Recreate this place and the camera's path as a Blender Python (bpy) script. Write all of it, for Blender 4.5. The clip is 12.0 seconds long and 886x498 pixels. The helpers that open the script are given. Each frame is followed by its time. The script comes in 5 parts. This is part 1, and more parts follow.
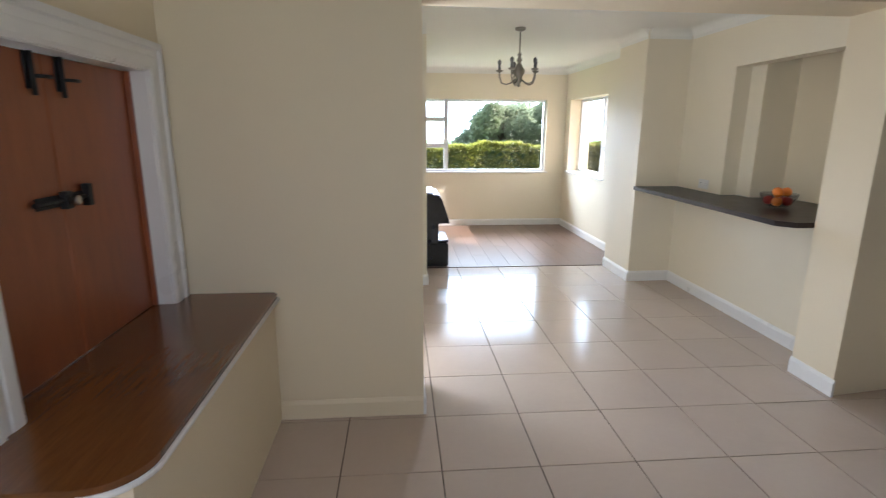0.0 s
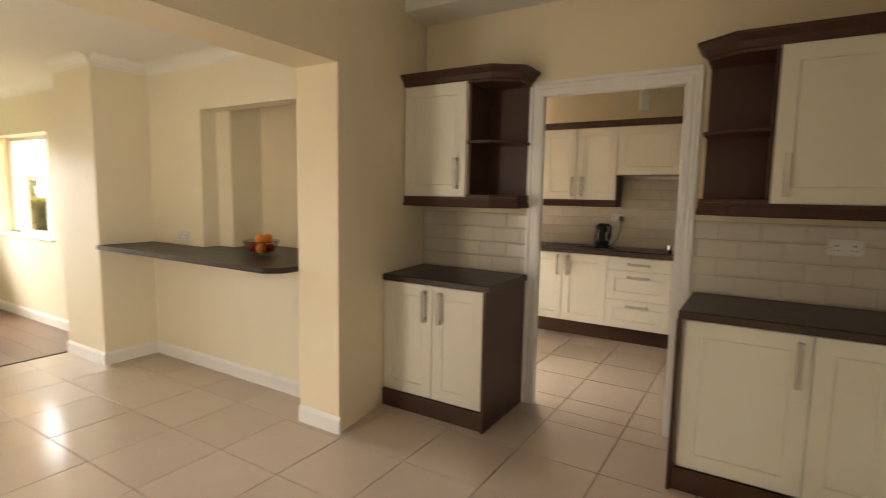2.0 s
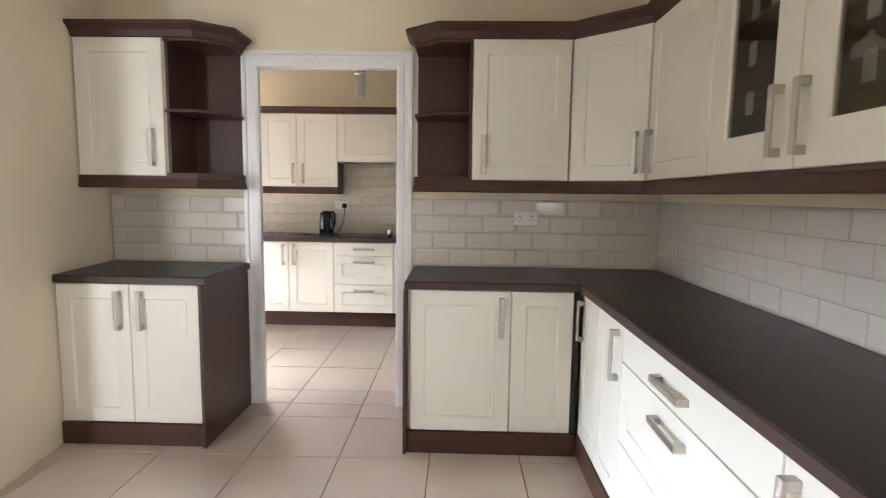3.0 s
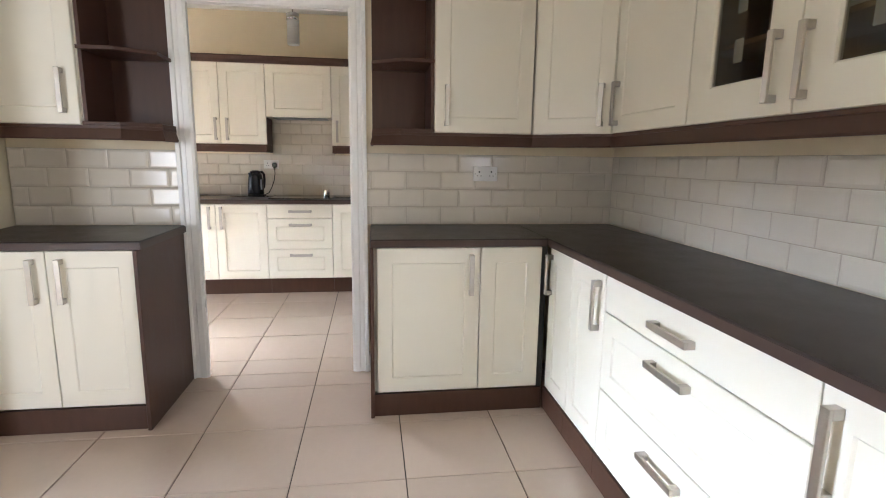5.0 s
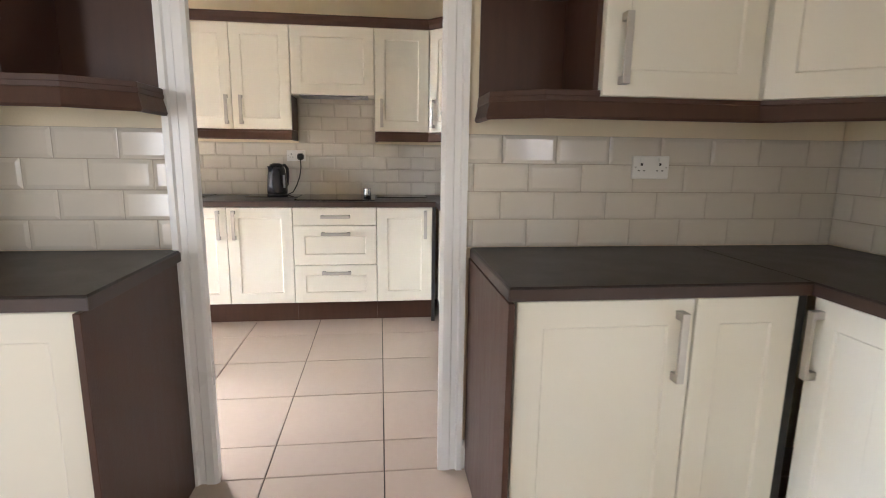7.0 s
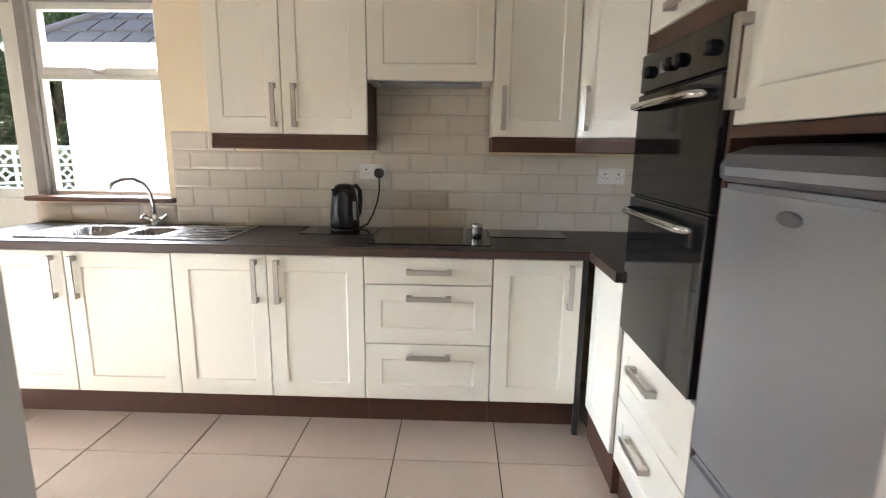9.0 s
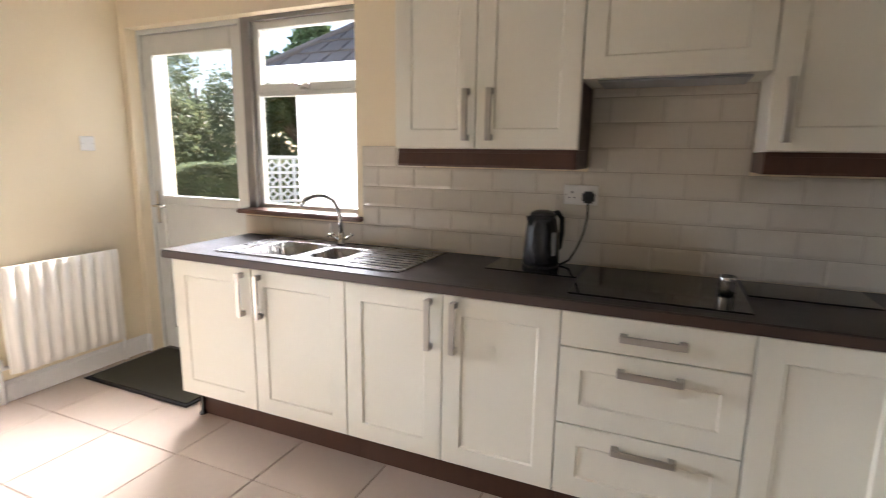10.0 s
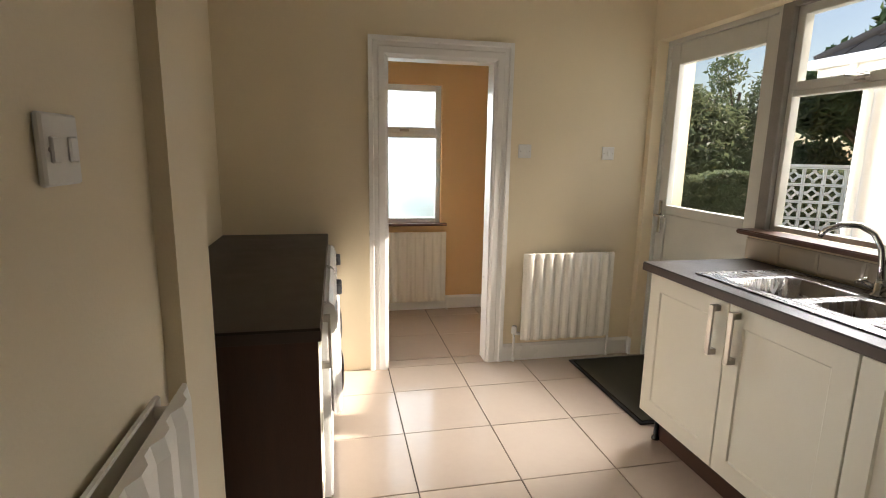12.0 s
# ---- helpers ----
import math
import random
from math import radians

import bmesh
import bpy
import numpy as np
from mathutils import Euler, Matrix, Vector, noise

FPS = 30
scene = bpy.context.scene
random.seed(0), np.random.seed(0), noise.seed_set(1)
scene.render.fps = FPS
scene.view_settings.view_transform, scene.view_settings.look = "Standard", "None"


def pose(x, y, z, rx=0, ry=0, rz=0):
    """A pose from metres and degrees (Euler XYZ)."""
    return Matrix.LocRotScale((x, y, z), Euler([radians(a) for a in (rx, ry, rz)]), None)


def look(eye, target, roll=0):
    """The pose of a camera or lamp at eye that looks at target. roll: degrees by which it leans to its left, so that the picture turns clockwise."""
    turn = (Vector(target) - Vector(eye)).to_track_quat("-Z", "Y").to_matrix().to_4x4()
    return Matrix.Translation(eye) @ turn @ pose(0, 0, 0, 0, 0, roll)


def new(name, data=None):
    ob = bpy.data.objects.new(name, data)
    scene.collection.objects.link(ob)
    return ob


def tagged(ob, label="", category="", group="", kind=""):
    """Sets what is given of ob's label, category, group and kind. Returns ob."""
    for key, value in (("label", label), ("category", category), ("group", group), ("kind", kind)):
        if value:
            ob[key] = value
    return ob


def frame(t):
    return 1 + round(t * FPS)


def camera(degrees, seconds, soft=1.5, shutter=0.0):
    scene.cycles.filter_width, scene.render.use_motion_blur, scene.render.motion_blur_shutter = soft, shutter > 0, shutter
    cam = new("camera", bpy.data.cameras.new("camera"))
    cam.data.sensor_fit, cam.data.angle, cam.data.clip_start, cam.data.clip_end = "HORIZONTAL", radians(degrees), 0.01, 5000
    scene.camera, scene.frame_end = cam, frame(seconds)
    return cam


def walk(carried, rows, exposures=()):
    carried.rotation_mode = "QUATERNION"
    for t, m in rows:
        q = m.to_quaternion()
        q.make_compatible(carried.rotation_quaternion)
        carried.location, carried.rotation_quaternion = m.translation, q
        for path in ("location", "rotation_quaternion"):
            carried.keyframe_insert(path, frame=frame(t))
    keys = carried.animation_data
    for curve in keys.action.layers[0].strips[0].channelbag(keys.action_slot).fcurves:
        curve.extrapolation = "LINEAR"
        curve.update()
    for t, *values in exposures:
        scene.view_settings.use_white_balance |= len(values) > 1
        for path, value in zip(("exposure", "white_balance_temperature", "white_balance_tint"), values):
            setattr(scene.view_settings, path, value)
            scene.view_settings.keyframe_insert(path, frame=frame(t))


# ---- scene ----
cam = camera(81.8, 12.0, soft=1.0, shutter=0.22)
PATH = [
    (0, (0.793, 0.708, 1.54), (0.96, 2.649, 1.085), 0.3),
    (0.5, (0.854, 0.912, 1.554), (1.41, 2.803, 1.212), 0.4),
    (1, (0.971, 1.076, 1.55), (1.836, 2.86, 1.286), 0.2),
    (1.5, (1.078, 1.165, 1.507), (2.313, 2.72, 1.27), 0.8),
    (2, (1.161, 1.213, 1.453), (2.851, 2.26, 1.236), 1.0),
    (2.5, (1.268, 1.224, 1.387), (3.197, 1.709, 1.176), 0.9),
    (3, (1.284, 1.26, 1.346), (3.272, 1.312, 1.136), 0.8),
    (3.5, (1.235, 1.373, 1.321), (3.217, 1.221, 1.093), 0.8),
    (5.5, (1.595, 1.536, 1.279), (3.544, 1.259, 0.929), 0.8),
    (6, (1.886, 1.603, 1.268), (3.835, 1.33, 0.913), 0.8),
    (6.5, (2.21, 1.738, 1.266), (4.159, 1.473, 0.905), 0.7),
    (7, (2.566, 1.852, 1.251), (4.517, 1.61, 0.886), 0.8),
    (9, (4.006, 2.043, 1.354), (5.967, 2.1, 0.967), 0.8),
    (9.5, (4.312, 2.097, 1.369), (6.256, 2.391, 1.003), 0.8),
    (10, (4.544, 2.17, 1.392), (6.347, 2.955, 1.025), 0.8),
    (10.5, (4.713, 2.24, 1.418), (6.07, 3.661, 1.047), 0.7),
    (11, (4.767, 2.271, 1.42), (5.609, 4.046, 1.045), 0.8),
    (11.5, (4.768, 2.266, 1.417), (5.295, 4.159, 1.044), 1.0),
    (12, (4.799, 2.254, 1.418), (5.206, 4.176, 1.043), 1.0),
]
EXPOSURES = [(0.0, 2.1, 5800, 14), (0.5, 1.8, 6100, 14), (1.0, 1.8, 7000, 16), (1.5, 1.8, 7500, 16), (2.0, 2.3, 8200, 16), (2.6, 3.15, 6050, 16), (3.5, 3.35, 5900, 15), (6.0, 3.3, 6050, 15), (7.2, 3.25, 6150, 16),
             (9.0, 2.95, 6050, 14), (9.6, 2.75, 6200, 18), (10.5, 1.65, 6450, 14), (11.2, 1.2, 6800, 12), (12.0, 1.25, 6900, 12)]
walk(cam, [(t, look(eye, target, roll)) for t, eye, target, roll in PATH], EXPOSURES)

# ---- world, sun and the sky's light at the windows ----
SUN_WAY = Vector((-1.0, 0.12, -0.59)).normalized()
sky_world = bpy.data.worlds.new("sky")
scene.world = sky_world
sky_world.use_nodes = True
wn = sky_world.node_tree.nodes
sky = wn.new("ShaderNodeTexSky")
sky.sky_type = "NISHITA"
sky.sun_disc = False
sky.sun_elevation = math.asin(-SUN_WAY.z)
sky.sun_rotation = math.atan2(-SUN_WAY.x, -SUN_WAY.y)
wn["Background"].inputs["Strength"].default_value = 0.06
sky_world.node_tree.links.new(sky.outputs["Color"], wn["Background"].inputs["Color"])
sun_data = bpy.data.lights.new("sun", "SUN")
sun_data.energy, sun_data.angle, sun_data.color = 5.0, radians(0.5), (1.0, 0.94, 0.85)
new("sun", sun_data).matrix_world = look((12, 0, 8), Vector((12, 0, 8)) + SUN_WAY)


def sky_lamp(name, eye, target, width, height, power, color=(0.94, 0.97, 1.0)):
    """An area lamp that stands in for the sky's light at a window."""
    d = bpy.data.lights.new(name, "AREA")
    d.shape, d.size, d.size_y, d.energy, d.color = "RECTANGLE", width, height, power, color
    new(name, d).matrix_world = look(eye, target)


sky_lamp("window_light_dining", (2.1, 12.4, 4.5), (2.1, 6.0, 0.5), 5.5, 2.0, 330)
# fill lamp added far out in the garden, brightens the south cabinet fronts
sky_lamp("fill_light_south_run", (2.4, 22.0, 3.75), (2.4, 0.6, 0.9), 6.0, 1.7, 900, (0.82, 0.91, 1.0))
sky_lamp("window_light_utility", (8.7, 5.4, 3.3), (5.2, 2.4, 0.8), 2.0, 1.2, 215)
sky_lamp("window_light_cloakroom", (5.2, 7.6, 2.7), (5.3, 5.6, 0.6), 0.8, 0.8, 7)
sky_lamp("window_light_garden_door", (0.46, 3.94, 1.1), (3.0, 2.5, 0.9), 0.5, 1.9, 5)
# added lamp in an assumed, unseen window, brightens the kitchen
sky_lamp("added_light_kitchen", (0.6, -0.06, 1.6), (1.3, 3.2, 1.3), 1.2, 0.9, 4)

# ---- materials ----
def mat(name, color, rough=0.5, metal=0.0, var=0.08, scale=6.0, bump=0.0, bump_scale=120.0, stretch=(1, 1, 1), spec=0.5,
        coat=0.0, piece=0.0, grain=None, transmission=0.0, emit=0.0, through_light=0.0):
    """A surface with variation at two scales: broad stains and fine grain."""
    m = bpy.data.materials.new(name)
    m.use_nodes = True
    nt = m.node_tree
    nodes, link = nt.nodes, nt.links.new
    b = nodes["Principled BSDF"]
    b.inputs["Roughness"].default_value = rough
    b.inputs["Metallic"].default_value = metal
    b.inputs["Specular IOR Level"].default_value = spec
    b.inputs["Coat Weight"].default_value = coat
    b.inputs["Coat Roughness"].default_value = 0.08
    b.inputs["Transmission Weight"].default_value = transmission
    tc = nodes.new("ShaderNodeTexCoord")
    mp = nodes.new("ShaderNodeMapping")
    mp.inputs["Scale"].default_value = stretch
    link(tc.outputs["Object"], mp.inputs["Vector"])
    n1 = nodes.new("ShaderNodeTexNoise")
    n1.inputs["Scale"].default_value, n1.inputs["Detail"].default_value = scale, 3
    link(mp.outputs["Vector"], n1.inputs["Vector"])
    n2 = nodes.new("ShaderNodeTexNoise")
    n2.inputs["Scale"].default_value, n2.inputs["Detail"].default_value = bump_scale, 2
    link(mp.outputs["Vector"], n2.inputs["Vector"])
    ramp = nodes.new("ShaderNodeMix")
    ramp.data_type = "RGBA"
    dark = [c * (1 - var * 1.6) for c in color]
    light = [min(1, c * (1 + var)) for c in color]
    if grain:
        dark = grain
    ramp.inputs["A"].default_value, ramp.inputs["B"].default_value = (*dark, 1), (*light, 1)
    mixf = nodes.new("ShaderNodeMath")
    mixf.operation = "MULTIPLY_ADD"
    link(n2.outputs["Fac"], mixf.inputs[0])
    mixf.inputs[1].default_value = 0.35
    half = nodes.new("ShaderNodeMath")
    half.operation = "MULTIPLY"
    half.inputs[1].default_value = 0.75
    link(n1.outputs["Fac"], half.inputs[0])
    link(half.outputs[0], mixf.inputs[2])
    link(mixf.outputs[0], ramp.inputs["Factor"])
    out = ramp.outputs["Result"]
    if piece:
        info = nodes.new("ShaderNodeObjectInfo")
        hsv = nodes.new("ShaderNodeHueSaturation")
        mr = nodes.new("ShaderNodeMapRange")
        mr.inputs["To Min"].default_value, mr.inputs["To Max"].default_value = 1 - piece, 1 + piece
        link(info.outputs["Random"], mr.inputs["Value"])
        link(mr.outputs["Result"], hsv.inputs["Value"])
        link(out, hsv.inputs["Color"])
        out = hsv.outputs["Color"]
    link(out, b.inputs["Base Color"])
    rr = nodes.new("ShaderNodeMapRange")
    rr.inputs["To Min"].default_value, rr.inputs["To Max"].default_value = rough * 0.85, min(1, rough * 1.2 + 0.01)
    link(n1.outputs["Fac"], rr.inputs["Value"])
    link(rr.outputs["Result"], b.inputs["Roughness"])
    if bump:
        bp = nodes.new("ShaderNodeBump")
        bp.inputs["Strength"].default_value, bp.inputs["Distance"].default_value = bump, 0.004
        link(n2.outputs["Fac"], bp.inputs["Height"])
        link(bp.outputs["Normal"], b.inputs["Normal"])
    if through_light:
        leaf_back, both = nodes.new("ShaderNodeBsdfTranslucent"), nodes.new("ShaderNodeMixShader")
        link(out, leaf_back.inputs["Color"])
        both.inputs["Fac"].default_value = through_light
        link(b.outputs["BSDF"], both.inputs[1])
        link(leaf_back.outputs["BSDF"], both.inputs[2])
        link(both.outputs["Shader"], nodes["Material Output"].inputs["Surface"])
    if emit:
        b.inputs["Emission Color"].default_value, b.inputs["Emission Strength"].default_value = (*color, 1), emit
    return m


CREAM_WALL = mat("cream_wall_paint", (0.80, 0.69, 0.50), 0.55, var=0.04, scale=1.4, bump=0.12, bump_scale=160)
PALE_WALL = mat("pale_wall_paint", (0.82, 0.74, 0.58), 0.55, var=0.04, scale=1.4, bump=0.12, bump_scale=160)
ORANGE_WALL = mat("apricot_wall_paint", (0.76, 0.49, 0.24), 0.6, var=0.04, scale=1.5, bump=0.12, bump_scale=160)
CEILING = mat("ceiling_paint", (0.84, 0.82, 0.76), 0.7, var=0.03, scale=1.2, bump=0.1, bump_scale=140)
GLOSS_WHITE = mat("white_gloss_paint", (0.82, 0.80, 0.77), 0.28, var=0.03, scale=5, bump=0.05, bump_scale=60)
DOOR_CREAM = mat("cream_foil_door", (0.80, 0.76, 0.65), 0.36, var=0.02, scale=3, bump=0.05, bump_scale=300)
BROWN = mat("dark_walnut_board", (0.070, 0.032, 0.020), 0.42, spec=0.35, var=0.2, scale=5, bump=0.10, bump_scale=60, stretch=(8, 8, 1))
WORKTOP = mat("dark_laminate_worktop", (0.026, 0.018, 0.015), 0.34, spec=0.35, var=0.12, scale=9, bump=0.12, bump_scale=420)
EDGE = mat("brown_edging", (0.050, 0.026, 0.018), 0.4, var=0.1)
# near-black that puts the shade of corner gaps and pin holes into colour
UNDER_DARK = mat("black_shadow_gap", (0.02, 0.018, 0.016), 0.7, var=0.1)
STEEL = mat("brushed_nickel", (0.50, 0.47, 0.43), 0.30, metal=1, var=0.06, scale=8, bump=0.06, bump_scale=200, stretch=(1, 1, 12))
SINK_STEEL = mat("stainless_steel", (0.30, 0.29, 0.285), 0.26, metal=1, var=0.06, scale=10, bump=0.04, bump_scale=250, stretch=(6, 1, 1))
CHROME = mat("chrome", (0.62, 0.62, 0.62), 0.10, metal=1, var=0.03)
FLOOR_TILE = mat("porcelain_floor_tile", (0.53, 0.425, 0.345), 0.135, var=0.05, scale=3.2, bump=0.012, bump_scale=30, piece=0.035, coat=0.0)
GROUT = mat("brown_grout", (0.055, 0.038, 0.028), 0.85, var=0.2, scale=20, bump=0.3, bump_scale=300)
METRO = mat("glazed_metro_tile", (0.64, 0.58, 0.49), 0.13, var=0.02, scale=7, bump=0.012, bump_scale=25, piece=0.03)
TILE_GROUT = mat("cream_wall_grout", (0.44, 0.38, 0.30), 0.85, var=0.1, scale=30, bump=0.2, bump_scale=300)
WOOD_FLOOR = mat("dark_laminate_floor", (0.17, 0.105, 0.075), 0.30, spec=0.35, var=0.25, scale=4, bump=0.06, bump_scale=70, stretch=(1, 9, 1), piece=0.16)
SHELF_WOOD = mat("varnished_oak", (0.16, 0.058, 0.016), 0.22, var=0.3, scale=7, bump=0.05, bump_scale=60, stretch=(9, 1, 9), coat=0.4)
HATCH_WOOD = mat("red_brown_hatch_board", (0.30, 0.085, 0.030), 0.34, var=0.25, scale=4, bump=0.05, bump_scale=50, stretch=(7, 7, 1), coat=0.2)
BLACK_IRON = mat("black_iron", (0.012, 0.011, 0.011), 0.45, var=0.2, bump=0.2, bump_scale=90)
BLACK_GLASS = mat("black_oven_glass", (0.008, 0.008, 0.009), 0.06, var=0.1, coat=0.0)
BLACK_PLASTIC = mat("black_plastic", (0.014, 0.014, 0.016), 0.22, var=0.1, bump=0.03, bump_scale=150)
STOVE_BLACK = mat("black_enamel", (0.010, 0.010, 0.014), 0.25, var=0.1, bump=0.05, bump_scale=60)
FRIDGE_SILVER = mat("silver_painted_steel", (0.36, 0.375, 0.40), 0.33, metal=0.55, var=0.04, scale=3, bump=0.03, bump_scale=200)
APPLIANCE = mat("white_enamel", (0.80, 0.80, 0.80), 0.22, var=0.02, scale=4)
PALE_BLUE_GREY = mat("pale_blue_grey", (0.50, 0.55, 0.60), 0.6, var=0.05)
PLASTIC_WHITE = mat("white_plastic", (0.78, 0.76, 0.72), 0.3, var=0.02)
GREY_PLASTIC = mat("grey_plastic", (0.12, 0.12, 0.13), 0.4, var=0.08)
RADIATOR_WHITE = mat("radiator_enamel", (0.80, 0.76, 0.68), 0.30, var=0.02, scale=5)
ALUMINIUM = mat("greyed_aluminium_frame", (0.62, 0.62, 0.58), 0.38, metal=0.15, var=0.06, scale=9, bump=0.04, bump_scale=120)
DARK_WOOD_FRAME = mat("dark_hardwood_frame", (0.10, 0.040, 0.022), 0.35, var=0.25, scale=8, bump=0.1, bump_scale=70, stretch=(1, 8, 8))
FRAME_BROWN = mat("weathered_frame_paint", (0.24, 0.225, 0.21), 0.5, var=0.2, scale=9, bump=0.1, bump_scale=90)
MAT_FIBRE = mat("dark_doormat_fibre", (0.045, 0.040, 0.022), 0.95, var=0.35, scale=25, bump=1.0, bump_scale=350)
GRASS = mat("lawn_grass", (0.075, 0.13, 0.028), 0.9, var=0.35, scale=1.2, bump=0.8, bump_scale=60)
CONCRETE = mat("pale_concrete_path", (0.34, 0.32, 0.29), 0.85, var=0.2, scale=3, bump=0.4, bump_scale=80)
RENDER_WHITE = mat("white_render", (0.60, 0.60, 0.60), 0.8, var=0.06, scale=1.5, bump=0.5, bump_scale=110)
ROOF_TILE = mat("dark_roof_tile", (0.035, 0.034, 0.038), 0.9, spec=0.15, var=0.3, scale=6, bump=0.5, bump_scale=60, piece=0.2)
PVC = mat("white_pvc", (0.78, 0.78, 0.78), 0.35, var=0.03)
LEAF = mat("evergreen_leaf", (0.075, 0.115, 0.045), 0.55, var=0.5, scale=1.3, bump_scale=9, through_light=0.45)
LEAF_OLIVE = mat("olive_green_leaf", (0.14, 0.165, 0.085), 0.55, var=0.5, scale=1.1, bump_scale=9, through_light=0.45)
# leaf green lightened to put distance haze into the far trees' colour
LEAF_HAZY = mat("haze_paled_leaf", (0.32, 0.36, 0.22), 0.6, var=0.4, scale=1.1, bump_scale=9, through_light=0.45)
LEAF_YELLOW = mat("yellow_green_leaf", (0.20, 0.20, 0.03), 0.55, var=0.5, scale=1.6, bump_scale=9, through_light=0.45)
BARK = mat("grey_bark", (0.10, 0.075, 0.05), 0.9, var=0.35, scale=8, bump=0.8, bump_scale=50, stretch=(1, 1, 0.2))
ORANGE_FRUIT = mat("orange_peel", (0.80, 0.23, 0.02), 0.42, var=0.1, scale=9, bump=0.25, bump_scale=160)
RED_FRUIT = mat("red_apple_skin", (0.42, 0.03, 0.02), 0.28, var=0.4, scale=7)
CUP_WHITE = mat("glazed_china", (0.78, 0.76, 0.72), 0.12, var=0.02)
CABINET_INSIDE = mat("brown_cabinet_inside", (0.26, 0.19, 0.12), 0.5, var=0.15, scale=5, stretch=(6, 6, 1))
BRASS_GREY = mat("aged_pewter", (0.30, 0.28, 0.25), 0.32, metal=0.9, var=0.15)
LAMP_GLASS = mat("frosted_lamp_glass", (0.86, 0.85, 0.80), 0.3, var=0.02, transmission=0.5)


def pane_glass(name, tint=(1, 1, 1), gloss=1.0):
    """Thin clear glass: see-through with a Fresnel gloss."""
    m = bpy.data.materials.new(name)
    m.use_nodes = True
    nt = m.node_tree
    nt.nodes.remove(nt.nodes["Principled BSDF"])
    clear = nt.nodes.new("ShaderNodeBsdfTransparent")
    clear.inputs["Color"].default_value = (*tint, 1)
    shine = nt.nodes.new("ShaderNodeBsdfGlossy")
    shine.inputs["Roughness"].default_value = 0.01
    facing = nt.nodes.new("ShaderNodeLayerWeight")
    facing.inputs["Blend"].default_value = 0.5
    power = nt.nodes.new("ShaderNodeMath")
    power.operation = "POWER"
    power.inputs[1].default_value = 4.0
    nt.links.new(facing.outputs["Facing"], power.inputs[0])
    fresnel = nt.nodes.new("ShaderNodeMath")
    fresnel.operation = "MULTIPLY_ADD"
    fresnel.inputs[1].default_value, fresnel.inputs[2].default_value = 0.5 * gloss, 0.025 * gloss
    nt.links.new(power.outputs[0], fresnel.inputs[0])
    mix = nt.nodes.new("ShaderNodeMixShader")
    nt.links.new(fresnel.outputs[0], mix.inputs[0])
    nt.links.new(clear.outputs[0], mix.inputs[1])
    nt.links.new(shine.outputs[0], mix.inputs[2])
    nt.links.new(mix.outputs[0], nt.nodes["Material Output"].inputs["Surface"])
    return m


GLASS = pane_glass("clear_window_glass")
SMOKED = pane_glass("cabinet_glass", (0.75, 0.73, 0.68))
FROSTED = mat("frosted_glass", (0.60, 0.66, 0.68), 0.45, var=0.02, transmission=1.0, bump=0.1, bump_scale=90)
BOWL_GLASS = pane_glass("bowl_glass", (0.80, 0.80, 0.82))


# ---- builders ----
def box(bm, x0, x1, y0, y1, z0, z1, c=0.0):
    """A box in bm, its edges chamfered by c."""
    if c <= 0:
        v = [bm.verts.new((x, y, z)) for z in (z0, z1) for y in (y0, y1) for x in (x0, x1)]
        for f in ((0, 2, 3, 1), (4, 5, 7, 6), (0, 1, 5, 4), (2, 6, 7, 3), (0, 4, 6, 2), (1, 3, 7, 5)):
            bm.faces.new([v[i] for i in f])
        return bm
    tmp = bmesh.new()
    box(tmp, x0, x1, y0, y1, z0, z1)
    bmesh.ops.bevel(tmp, geom=tmp.edges[:], offset=c, segments=2 if c > 0.004 else 1, affect="EDGES")
    merge(bm, tmp)
    return bm


def merge(bm, other, m=None):
    """Adds the bmesh other to bm, moved by m, and frees it."""
    vs = [bm.verts.new(m @ v.co if m else v.co) for v in other.verts]
    other.verts.index_update()
    for f in other.faces:
        nf = bm.faces.new([vs[v.index] for v in f.verts])
        nf.smooth = f.smooth
    other.free()


def bx(x0, x1, y0, y1, z0, z1, c=0.0):
    return box(bmesh.new(), min(x0, x1), max(x0, x1), min(y0, y1), max(y0, y1), z0, z1, c)


def rings(bm, loops, close0=True, close1=True, smooth=False):
    """Skins a row of vertex loops of equal length."""
    vs = [[bm.verts.new(p) for p in lp] for lp in loops]
    n = len(vs[0])
    for a, b in zip(vs, vs[1:]):
        for i in range(n):
            f = bm.faces.new((a[i], a[(i + 1) % n], b[(i + 1) % n], b[i]))
            f.smooth = smooth
    if close0:
        bm.faces.new(vs[0][::-1])
    if close1:
        bm.faces.new(vs[-1])
    return bm


def lathe(profile, n=20, center=(0, 0)):
    """Turns a profile of (radius, z) about the z axis."""
    loops = [[(center[0] + r * math.cos(2 * math.pi * i / n), center[1] + r * math.sin(2 * math.pi * i / n), z) for i in range(n)] for r, z in profile]
    return rings(bmesh.new(), loops, smooth=True)


def tube(points, r, n=10, r1=None):
    """A round tube along points, tapering from r to r1."""
    pts = [Vector(p) for p in points]
    loops = []
    up = None
    for i, p in enumerate(pts):
        d = (pts[min(i + 1, len(pts) - 1)] - pts[max(i - 1, 0)]).normalized()
        if up is None:
            up = d.orthogonal().normalized()
        up = (up - d * up.dot(d)).normalized()
        side = d.cross(up)
        rad = r if r1 is None else r + (r1 - r) * i / (len(pts) - 1)
        loops.append([p + rad * (math.cos(2 * math.pi * k / n) * up + math.sin(2 * math.pi * k / n) * side) for k in range(n)])
    return rings(bmesh.new(), loops, smooth=True)


